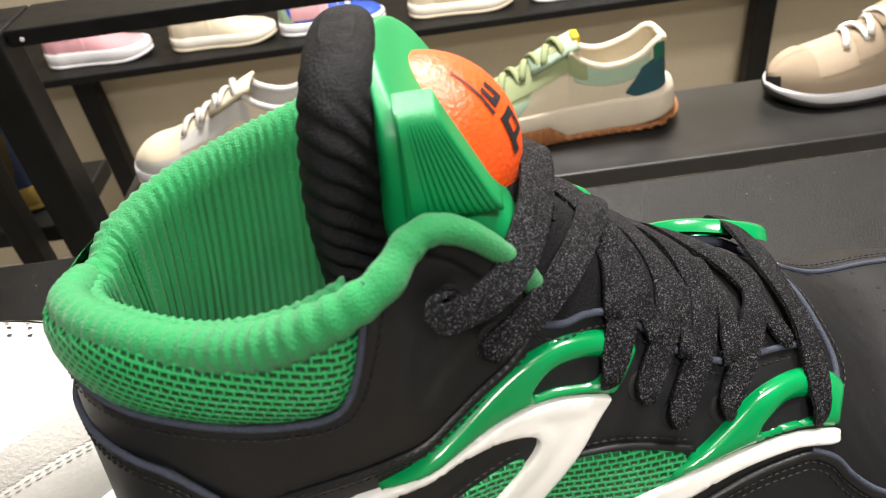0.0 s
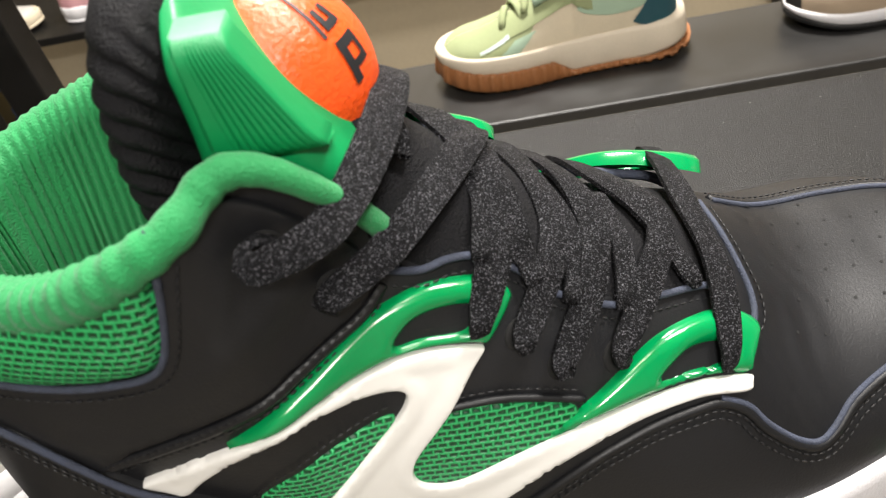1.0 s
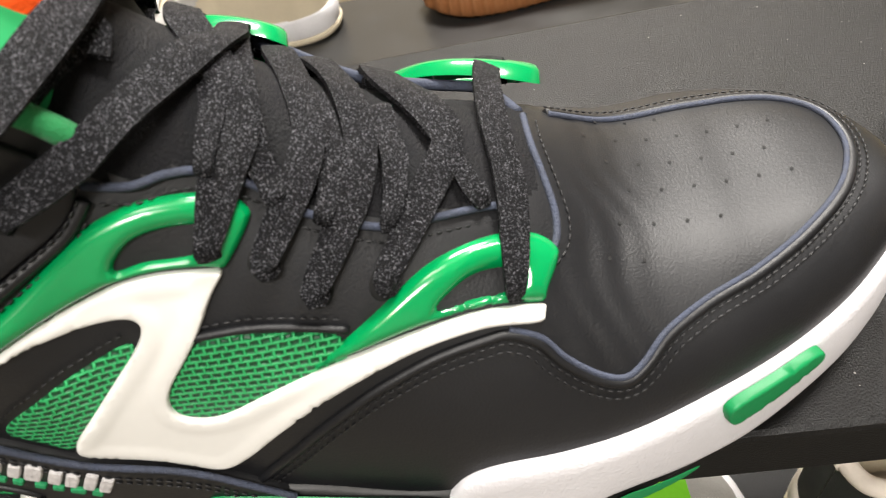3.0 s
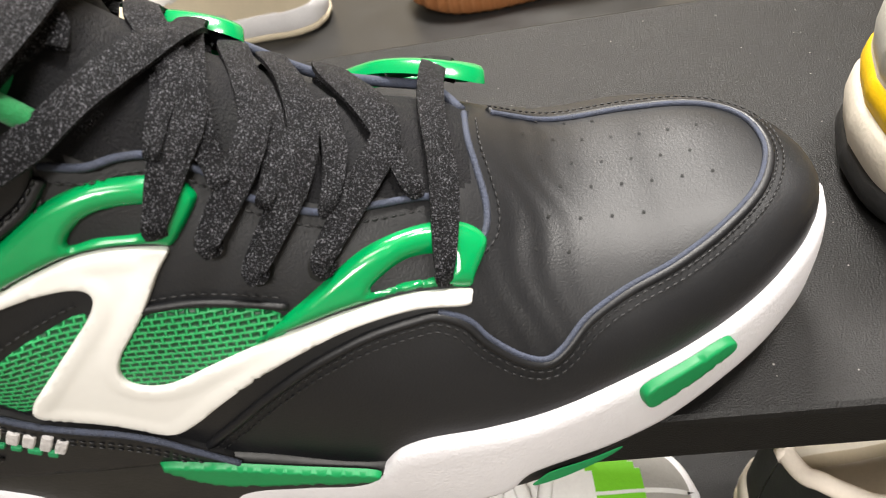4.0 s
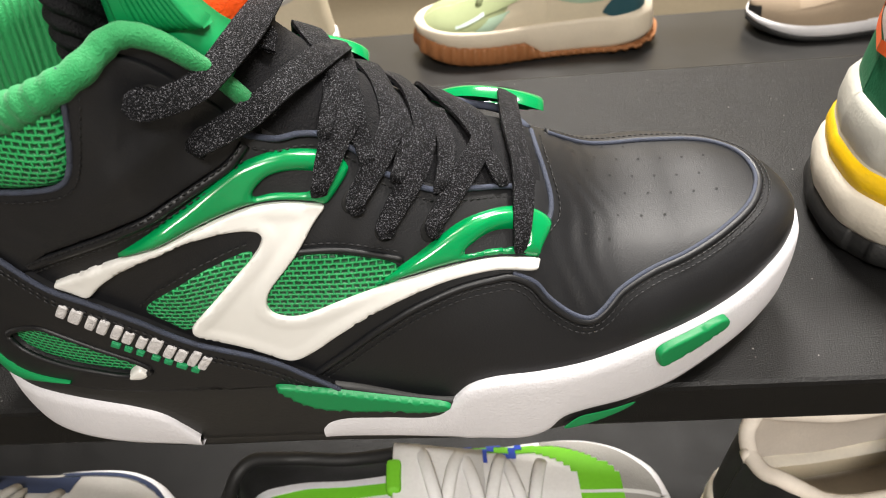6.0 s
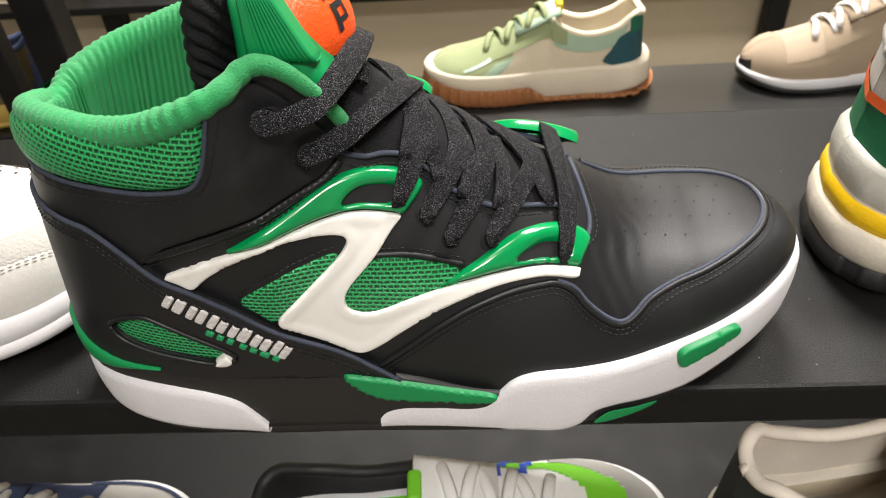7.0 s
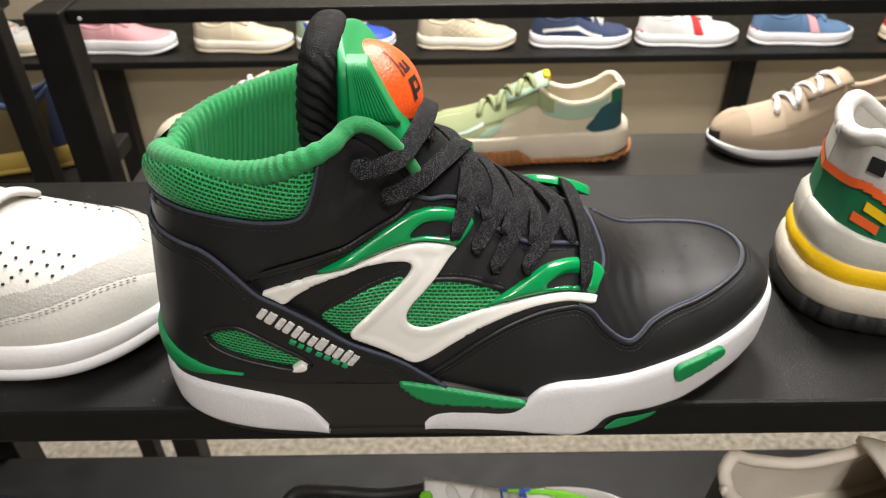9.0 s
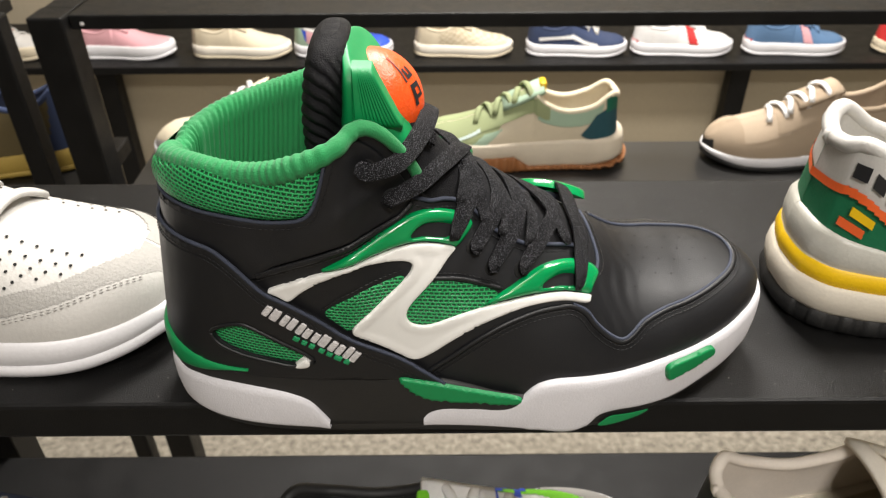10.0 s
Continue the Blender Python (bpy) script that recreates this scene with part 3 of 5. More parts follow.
# green lace clips
c1 = sz((-34, 101.8), (-26.3, 105.1), (-15.4, 111), (-5.6, 114.3), (4.4, 118.7), (10.6, 121.1), (18.8, 122), (25, 120.9), (32.3, 118.2), (37.6, 115), (40.3, 111.3), (39.6, 109), (35.1, 104.9), (32.3, 103.1), (28.7, 105), (20.3, 107.5), (11.9, 108.1), (3.6, 106.9), (-8.4, 106), (-20.3, 104.2))
h1 = sz((12.1, 110.8), (16.4, 114.6), (22.7, 114.9), (30, 112.7), (31, 110.6), (27.7, 108.6), (18.3, 110.6))
c2 = sz((34.2, 73.1), (41, 75.8), (52.4, 80.4), (63.9, 84.9), (73.4, 87.9), (83.2, 87.6), (90.7, 86), (98.4, 82.7), (103.4, 78.7), (103.7, 76.1), (99.8, 73.2), (98.6, 71.6), (92.2, 74.2), (82.5, 76.4), (68.4, 77), (56.9, 76.5), (45.5, 75.8))
h2 = sz((74.3, 79.2), (79.1, 81.3), (84, 81.9), (90.1, 80.6), (93, 78.6), (91.9, 77.1), (82.6, 78.7))
for loop, h in ((c1, h1), (c2, h2)):
    panel("lace_clip", loop, M_GREEN, shoe, 0.0032, 0.0030, 0.0014, holes=[h], label="glossy green plastic lace clip", sink=0.0012)
    far_loop = loop * [-1, 1]
    panel("lace_clip", far_loop, M_GREEN, shoe, 0.0040, 0.0030, 0.002, lift=0.008, holes=[h * [-1, 1]], label="glossy green plastic lace clip", sink=0.0012)

# mudguard edge on the toe: seam, raw edge and double stitching
seam = np.array([(17.1, -18), (31.4, -16.5), (45.3, -13.7), (59.1, -9.8), (70.7, -6.3), (82.4, -3.3), (89.6, -1.7), (96.9, -2.3), (101.7, -4.7), (109.1, -6.7), (115.4, -6.7), (120.5, -3.9), (127.3, 2.1), (138.1, 8.5), (151.9, 15.1), (166.9, 24.8), (179, 36.4), (185.5, 50), (186, 61), (182.5, 69.5), (175, 75), (164, 77.3), (153, 77), (140, 75), (126, 71.5), (115, 68), (107, 64)]) / 1000


def on_top(path, off, shift=0.0, n=6):
    """A path over the form, lifted by off and moved sideways along the surface by shift."""
    q = smooth_loop(path, n, False)
    z = top_z(q[:, 0], q[:, 1])
    e = 3e-4
    gx = (top_z(q[:, 0] + e, q[:, 1]) - top_z(q[:, 0] - e, q[:, 1])) / (2 * e)
    gy = (top_z(q[:, 0], q[:, 1] + e) - top_z(q[:, 0], q[:, 1] - e)) / (2 * e)
    nrm = np.stack([-gx, -gy, np.ones(len(q))], -1)
    nrm /= np.linalg.norm(nrm, axis=1, keepdims=True)
    p = np.stack([q[:, 0], q[:, 1], z], -1)
    t = np.gradient(p, axis=0)
    t /= np.linalg.norm(t, axis=1, keepdims=True)
    return p + nrm * off + np.cross(t, nrm) * shift


tube("raw_edge", on_top(seam[6:], 0.0004), 0.0009, M_EDGE, shoe, 6, "blue-grey raw leather edge")
tube("mudguard_edge", on_top(seam, 0.0000, 0.0014), 0.0015, M_LEATHER, shoe, 6)
stitches("stitching", on_top(seam, 0.0007, 0.0034), M_THREAD, shoe)
stitches("stitching", on_top(seam, 0.0005, 0.0054), M_THREAD, shoe)

# perforations of the toe box: flat discs, black painted for the holes' shade
bm = bmesh.new()
bmesh.ops.create_circle(bm, cap_ends=True, segments=10, radius=0.00052)
pin = bpy.data.meshes.new("perforation")
bm.to_mesh(pin)
bm.free()
pin.materials.append(M_HOLE_SHADE)
for i in range(8):
    for j in range(6):
        px, py = 0.116 + i * 0.0088 + (j % 2) * 0.0044, 0.016 + j * 0.0105 + 0.12 * (i * 0.0088)
        if (px - 0.125) * 0.55 + 0.014 > py or px > 0.172 or py > 0.071:
            continue
        e_ = 0.001
        gx = float(top_z(px + e_, py) - top_z(px - e_, py)) / (2 * e_)
        gy = float(top_z(px, py + e_) - top_z(px, py - e_)) / (2 * e_)
        ob = new("perforation", pin)
        nv = Vector((-gx, -gy, 1)).normalized()
        ob.matrix_basis = Matrix.Translation(Vector((px, py, float(top_z(px, py)))) + nv * 0.0003) @ nv.to_track_quat("Z", "Y").to_matrix().to_4x4()
        ob.parent = shoe


# ---- sole of the main shoe ----
_px = HEEL + (TOE - HEEL) * (0.5 - 0.5 * np.cos(np.linspace(0, math.pi, 260)))
_plan = np.concatenate([np.stack([_px, near(_px)], -1), np.stack([_px[::-1], far(_px[::-1])], -1)[1:-1]])
_pt = np.roll(_plan, -1, 0) - np.roll(_plan, 1, 0)
_pn = np.stack([_pt[:, 1], -_pt[:, 0]], -1)
_pn /= np.maximum(np.linalg.norm(_pn, axis=1, keepdims=True), 1e-9)
_pl = np.concatenate([[0], np.cumsum(np.linalg.norm(np.diff(_plan[:260], axis=0), axis=1))])


def sole_point(l, z, off=0.0):
    """A point on the near wall of the sole; l runs from the heel along the near side."""
    x, y = np.interp(l, _pl, _plan[:260, 0]), np.interp(l, _pl, _plan[:260, 1])
    nx, ny = np.interp(l, _pl, _pn[:260, 0]), np.interp(l, _pl, _pn[:260, 1])
    return np.stack([x + nx * (0.0035 + off), y + ny * (0.0035 + off), np.asarray(z, float)], -1)


def sole_band(name, x0, x1, lo, hi, off, mat, label="", rows=14, lip=0.0025, under=0.002):
    """A band of the sole on both sides, through the toe or the heel, between two height curves."""
    n = len(_plan)
    idx = [i for i in range(n) if x0 <= _plan[i, 0] <= x1]
    gaps = [k for k in range(1, len(idx)) if idx[k] != idx[k - 1] + 1]
    if gaps:
        idx = idx[gaps[0]:] + idx[:gaps[0]]
    closed = len(idx) == n
    V, F = [], []
    prof = [(0.0, -under - 0.006), (0.02, -under)] + [(t, 0.0008 * math.sin(t * math.pi)) for t in np.linspace(0.10, 0.86, rows - 5)] + [(0.95, -lip * 0.25), (1.0, -lip), (1.0, -lip - 0.008)]
    for i in idx:
        (x, y), (nx, ny) = _plan[i], _pn[i]
        a, b = float(lo(x)), float(hi(x))
        for t, o in prof:
            V.append((x + nx * (off + o), y + ny * (off + o), a + (b - a) * t))
    m = len(prof)
    for i in range(len(idx) - (0 if closed else 1)):
        j = (i + 1) % len(idx)
        F += [(i * m + k, j * m + k, j * m + k + 1, i * m + k + 1) for k in range(m - 1)]
    return mesh_object(name, V, F, mat, shoe, label)


bottom = curve([-0.1185, -0.11, -0.095, -0.07, 0.07, 0.10, 0.13, 0.16, 0.18, 0.203], [0.004, 0.002, 0.0, 0.0, 0.0, 0.0, 0.001, 0.004, 0.009, 0.017])
sole_band("outsole", HEEL, TOE, bottom, lambda x: bottom(x) + 0.012, 0.0005, M_SOLE_BLACK)
bm = bmesh.new()
vs = [bm.verts.new((x * 0.985 + 0.0006, y * 0.96 + 0.0015, float(bottom(x)) + 0.001)) for x, y in _plan[::4]]
bm.faces.new(vs)
part("tread", bm, M_SOLE_BLACK, shoe)
sole_band("midsole", HEEL, 0.075, lambda x: bottom(x) + 0.004, curve([-0.1185, -0.10, -0.07, 0.0, 0.03, 0.066, 0.075], [0.045, 0.0445, 0.0440, 0.0415, 0.036, 0.027, 0.027]), 0.0020, M_SOLE_BLACK, "black foam midsole")
white_lo = curve([0.0145, 0.065, 0.072, 0.10, 0.105, 0.1125, 0.13, 0.144, 0.164, 0.186, 0.203], [0.0060, 0.0030, 0.0006, 0.0008, 0.0075, 0.0092, 0.0060, 0.0048, 0.0090, 0.0145, 0.021])
white_hi = curve([0.0145, 0.018, 0.0227, 0.04, 0.0605, 0.0653, 0.071, 0.078, 0.0975, 0.117, 0.138, 0.155, 0.172, 0.183, 0.193, 0.203], [0.0088, 0.0156, 0.0192, 0.0206, 0.0212, 0.0250, 0.0316, 0.0350, 0.0360, 0.0358, 0.0363, 0.0370, 0.0385, 0.0405, 0.0430, 0.0450])
sole_band("forefoot_midsole", 0.0145, TOE, white_lo, white_hi, 0.0026, M_WHITE, "white textured rubber forefoot midsole", rows=20, lip=0.0015)
sole_band("heel_midsole", HEEL, -0.031, curve([-0.1185, -0.105, -0.09, -0.031], [0.0060, 0.0045, 0.0050, 0.0060]), curve([-0.1185, -0.108, -0.097, -0.078, -0.0606, -0.049, -0.040, -0.035, -0.031], [0.0275, 0.0290, 0.0322, 0.0344, 0.0331, 0.0303, 0.0250, 0.0172, 0.0095]), 0.0042, M_WHITE, "white rubber heel midsole", rows=18, lip=0.003)
sole_band("heel_trim", HEEL, -0.067, curve([-0.1185, -0.112, -0.097, -0.0785, -0.067], [0.0300, 0.0310, 0.0360, 0.0425, 0.0447]), curve([-0.1185, -0.112, -0.097, -0.083, -0.067], [0.0510, 0.0490, 0.0460, 0.0450, 0.0453]), 0.0040, M_GREEN_RUBBER, "green rubber heel trim", lip=0.002, under=0.001)


def lz(*mm):
    p = np.array(mm, float) / 1000
    return np.stack([np.interp(p[:, 0], _plan[:260, 0], _pl), p[:, 1]], -1)


panel("arch_wedge", lz((3, 40.8), (14.4, 39.2), (28.4, 36.4), (47.2, 32), (65.5, 27.8), (61.5, 22.8), (40, 24.2), (15.5, 26.4)), M_GREEN_RUBBER, shoe, 0.0012, 0.0007, 0.0012, label="green rubber arch wedge", place=sole_point)
panel("toe_patch", lz((139.2, 34.4), (150, 35.4), (161.5, 36.4), (166, 34.6), (166.8, 30.6), (163, 28.2), (144.6, 23.8), (140.6, 24.6), (139.2, 28)), M_GREEN_RUBBER, shoe, 0.0021, 0.0007, 0.0014, label="green rubber toe patch", place=sole_point)
panel("tread_insert", lz((105.5, 2.4), (109, 6.2), (113, 8.2), (124, 5.6), (134.7, 4.2), (129.9, 1.6), (116, 1.2)), M_GREEN_RUBBER, shoe, -0.0006, 0.001, 0.0014, label="dark green outsole insert", place=sole_point)
stitches("stitching", sole_point(np.linspace(0.055, 0.13, 80), np.interp(np.linspace(0.055, 0.13, 80), [0.055, 0.13], [0.0468, 0.0445]), -0.001), M_SILVER, shoe, 0.004, 0.0012, 0.0002)

# ---- tongue ----
def loft(name, levels, mat, parent, label="", nseg=48, power=2.6, ripple=None):
    """A rounded column through levels (x, y, z, half length, half width)."""
    lv = np.array(levels, float)
    ts = np.linspace(0, len(lv) - 1, (32 if ripple else 8) * len(lv))
    lv = np.stack([curve(np.arange(len(lv)), lv[:, k])(ts) for k in range(5)], -1)
    V, F = [], []
    for i, (x, y, z, ax, ay) in enumerate(lv):
        for k in range(nseg):
            q = 2 * math.pi * k / nseg
            c, s = math.cos(q), math.sin(q)
            r = 1 + (ripple(q, z) if ripple else 0)
            V.append((x + r * ax * math.copysign(abs(c) ** (2 / power), c), y + r * ay * math.copysign(abs(s) ** (2 / power), s), z))
        if i:
            F += [((i - 1) * nseg + k, (i - 1) * nseg + (k + 1) % nseg, i * nseg + (k + 1) % nseg, i * nseg + k) for k in range(nseg)]
    F.append(tuple((len(lv) - 1) * nseg + k for k in range(nseg)))
    return mesh_object(name, V, F, mat, parent, label)


tongue_pad = loft("tongue_pad", [(-0.0250, 0.036, 0.09, 0.0095, 0.027), (-0.0255, 0.036, 0.13, 0.0105, 0.031), (-0.0255, 0.036, 0.156, 0.0105, 0.0330), (-0.0240, 0.036, 0.171, 0.0105, 0.0325), (-0.0225, 0.036, 0.181, 0.0100, 0.0300), (-0.0218, 0.036, 0.1890, 0.0080, 0.0225), (-0.0215, 0.036, 0.1930, 0.0040, 0.0100)], M_TONGUE, shoe, "black quilted tongue lining", 140, 2.6,
                  lambda q, z: 0.060 * (abs(math.sin((z + 0.0085 * math.cos(q) + 0.016 * math.sin(q)) * math.pi / 0.0052)) - 0.6) * (1 if z < 0.182 else max(0.0, 1 - (z - 0.182) / 0.008)))
loft("tongue_body", [(0.000, 0.036, 0.10, 0.022, 0.030), (-0.002, 0.036, 0.135, 0.020, 0.030), (-0.004, 0.036, 0.148, 0.017, 0.029)], M_TONGUE, shoe)
cap = loft("tongue_cap", [((a + b) / 2, 0.036, z, (b - a) / 2, w) for a, b, z, w in ((-0.0185, 0.0120, 0.136, 0.0270), (-0.0185, 0.0140, 0.147, 0.0290), (-0.0183, 0.0095, 0.157, 0.0305), (-0.0170, 0.0030, 0.167, 0.0305), (-0.0160, -0.0036, 0.177, 0.0305), (-0.0152, -0.0090, 0.183, 0.0270), (-0.0158, -0.0122, 0.1870, 0.0170), (-0.0165, -0.0145, 0.1895, 0.0060))], M_GREEN_RUBBER, shoe, "green rubber tongue cap", 80, 5.0)
# grooved wing standing proud of the cap's near side
TL, TR, BR, BL = (np.array(p) / 1000 for p in ((-10.2, 3.0, 186.2), (-2.6, 7.0, 184.6), (9.2, 5.6, 160.2), (-11.2, 3.0, 161.0)))
cols, rowsn = 150, 16
V = []
for i in range(cols):
    u = max(0.0, min(1.0, (i - 2) / (cols - 5)))
    for j in range(rowsn):
        v = max(0.0, min(1.0, (j - 2) / (rowsn - 5)))
        p = (BL * (1 - u) + BR * u) * (1 - v) + (TL * (1 - u) + TR * u) * v
        out = 0.0016 * min(1, u * 14) * min(1, (1 - v) * 9) * min(1, v * 9)
        if 0.24 < u < 0.97:
            out -= 0.0011 * max(0.0, math.cos((u - 0.24) / 0.73 * 9 * 2 * math.pi)) ** 4 * min(1, (1 - v) * 7) * min(1, v * 10)
        q = p - [0, out, 0]
        ei, ej = min(i, cols - 1 - i), min(j, rowsn - 1 - j)
        if ei < 2 or ej < 2:
            c = (BL + BR + TL + TR) / 4
            k = 2 - min(ei, ej)
            q = q + (q - c) * [0.03 * k, 0, 0.03 * k] + [0, 0.0022 * k * k, -0.0010 * k * (j < 2)]
        V.append(q)
F = [(i * rowsn + j, (i + 1) * rowsn + j, (i + 1) * rowsn + j + 1, i * rowsn + j + 1) for i in range(cols - 1) for j in range(rowsn - 1)]
wing = mesh_object("grooved_wing", V, F, M_GREEN_RUBBER, cap)
# orange pump ball, set into the cap, with dark printed bars
BALL, BALL_R = Vector((-0.0068, 0.0405, 0.1560)), 0.0250
bm = bmesh.new()
bmesh.ops.create_uvsphere(bm, u_segments=64, v_segments=40, radius=BALL_R, matrix=Matrix.Translation(BALL))
ball = part("pump_ball", bm, M_ORANGE, shoe, "orange pebbled rubber pump ball", True)


def on_ball(name, az0, az1, el0, el1, mat):
    """A printed bar on the ball, between two azimuths and two elevations, in degrees."""
    V, F = [], []
    for i in range(9):
        for j in range(4):
            a, e = radians(az0 + (az1 - az0) * i / 8), radians(el0 + (el1 - el0) * j / 3)
            V.append(BALL + (BALL_R + 0.0004) * Vector((math.cos(a) * math.cos(e), math.sin(a) * math.cos(e), math.sin(e))))
    F = [(i * 4 + j, (i + 1) * 4 + j, (i + 1) * 4 + j + 1, i * 4 + j + 1) for i in range(8) for j in range(3)]
    return mesh_object(name, V, F, mat, ball, "dark printed bar")


for az0, az1, el0, el1 in ((-30, -24, 8, 30), (-30, -12, 25, 30), (-16, -12, 14, 30), (-30, -12, 14, 18), (-28, -23, 36, 48), (-18, -13, 36, 48), (-28, -13, 36, 40), (-34, -31, 34, 66)):
    on_ball("printed_bar", az0, az1, el0, el1, M_PRINT)

# ---- laces ----
def lace(pts, width=0.0092, name="lace", lift=0.0):
    p = np.array(pts, float) / 1000
    p = np.concatenate([[p[0] + [0.0, 0.0085, -0.0022]], p, [p[-1] + [0, -0.005, -0.003]]])
    p = smooth_loop(p, 10, False)
    t = np.gradient(p, axis=0)
    t /= np.linalg.norm(t, axis=1, keepdims=True)
    yc = 0.040
    nr = np.stack([0.45 + 0 * p[:, 0], (p[:, 1] - yc) * 28, np.ones(len(p))], -1)
    nr -= (nr * t).sum(1, keepdims=True) * t
    nr /= np.linalg.norm(nr, axis=1, keepdims=True)
    side = np.cross(t, nr)
    strips = [[(-0.5, 0.5), (-0.25, 0.75), (0, 0.82), (0.25, 0.75), (0.5, 0.5)], [(0.5, 0.5), (0.5, -0.5)], [(0.5, -0.5), (-0.5, -0.5)], [(-0.5, -0.5), (-0.5, 0.5)]]
    V, F = [], []
    ph = sum(pts[0]) * 0.37
    for prof in strips:
        first, m = len(V), len(prof)
        for i in range(len(p)):
            curl = 0.0005 * math.sin(i * 0.3 + ph)
            w = 0.84 * width * (1 + 0.04 * math.sin(i * 0.22 + ph)) * min(1.0, 0.38 + i * 0.021)
            for u, h in prof:
                V.append(p[i] + side[i] * (u * w) + nr[i] * (h * 0.0013 + curl * u * 2 + 0.0008 + lift))
        F += [(first + i * m + k, first + i * m + k + 1, first + (i + 1) * m + k + 1, first + (i + 1) * m + k) for i in range(len(p) - 1) for k in range(m - 1)]
    return mesh_object(name, V, F, M_LACE, shoe, "flat black woven lace")


lace([(46, 10, 111), (45, 13, 114), (42, 20, 121), (38.5, 38, 127.5), (33, 58, 125), (29, 74, 115)])
lace([(31.5, 0.5, 108.5), (33, 3, 111.5), (36.5, 10.4, 117.5), (41, 21, 122.5), (37, 32, 129), (28, 46, 134), (21, 62, 129), (17, 75, 119)], 0.0100, lift=0.0012)
lace([(41, 0, 101), (42, 1.8, 103), (50, 14.6, 110.5), (52.5, 26, 114), (49, 39, 117.5), (42, 55, 117), (36, 70, 108)], lift=0.001)
lace([(49.3, -1.8, 92), (50.3, -0.3, 94), (60, 14.5, 103.3), (62.5, 28, 108.5), (58.5, 42, 112), (50, 58, 110), (44, 72, 102)], 0.0094, lift=0.001)
lace([(64.3, 2.2, 88), (65.5, 4, 90.5), (75, 18, 97), (81, 32, 99.5), (77, 44, 102.5), (66, 60, 101), (58, 74, 94)], lift=0.001)
lace([(87, 20, 91), (82, 29, 97), (74, 42, 103.5), (64, 56, 104), (59, 72, 96)], 0.0080, lift=0.001)
lace([(92, 5, 76.5), (93, 9, 81), (94, 25, 89.8), (91.5, 45, 94.3), (91, 66, 92), (92, 86, 83)], lift=0.0016)
lace([(-6.6, -8.4, 146), (-4.6, -9.6, 146.3), (6, -1.5, 146), (14, 12.5, 149), (18.5, 31, 150), (18, 45, 148), (10, 62, 138), (4, 74, 128)], 0.0102, lift=0.0032)
lace([(2.4, -5.4, 130.6), (4, -6.0, 132), (15.5, 3.2, 133.8), (25, 14.8, 136), (33, 32, 134), (36, 46, 129), (30, 64, 119)], 0.0096, lift=0.001)
lace([(34, 10, 121), (35.5, 16, 125), (36, 26, 128.5), (30, 40, 134)], 0.0070)
lace([(9, 10, 143), (14, 16, 146), (20, 26, 147)], 0.0070)
lace([(67, 11, 97.5), (69, 17, 100.5), (69.5, 26, 104), (66, 40, 107)], 0.0075)
lace([(54, 9, 104), (56, 16, 107), (56, 26, 111), (52, 40, 114)], 0.0075)
# eyestay: raw edges of the throat, and holes, their shade painted as black discs
eye = np.array([(12, 4.5, 127), (20.8, 5.1, 124.4), (27.3, 8.3, 123.4), (34.3, 11, 120.4), (42.6, 11.5, 113.7), (47, 10, 108.8), (54, 10, 103.3), (65.8, 11.1, 96.6), (77.2, 15, 93.3), (88.9, 19.5, 89.8), (98, 22, 86)]) / 1000
tube("raw_edge", smooth_loop(eye, 6, False), 0.0010, M_EDGE, shoe, 6, "blue-grey raw leather edge")
stitches("stitching", smooth_loop(eye + [0, -0.0022, -0.0028], 6, False), M_THREAD, shoe)
fe = np.array([(18, 62, 126), (30, 66, 118.5), (40.5, 68, 111), (50.3, 70, 102), (60, 72, 95), (75, 73, 89.5), (90, 72, 85.5), (99, 60, 84.5)]) / 1000
tube("raw_edge", smooth_loop(fe, 6, False), 0.0016, M_EDGE, shoe, 6, "blue-grey raw leather edge")
te = np.array([(100, 11, 74), (103.5, 16, 77.5), (104.5, 23, 80.5), (103, 32, 83), (101, 42, 84.6), (100, 56, 84.5)]) / 1000
te[:, 2] = top_z(te[:, 0], te[:, 1]) + 0.0004
tube("raw_edge", smooth_loop(te, 6, False), 0.0010, M_EDGE, shoe, 6, "blue-grey raw leather edge")
te2 = te + [0.0032, 0.0006, 0]
te2[:, 2] = top_z(te2[:, 0], te2[:, 1]) + 0.0006
stitches("stitching", smooth_loop(te2, 6, False), M_THREAD, shoe)
for hx, hz, hr in ((40.3, 102.0, 3.4), (49.6, 91.8, 3.6), (63.6, 87.8, 3.4), (-6.6, 147.0, 4.2), (2.8, 131.6, 3.8)):
    s0 = sz((hx, hz))[0]
    ring = [(s0[0] + hr / 1000 * math.cos(a), s0[1] + hr / 1000 * math.sin(a)) for a in np.linspace(0, 2 * math.pi, 10)[:-1]]
    panel("eyelet_hole", ring, M_HOLE_SHADE, shoe, 0.0005 if hx > 20 else 0.0025, 0.0006, 0.0015, sink=0.0)

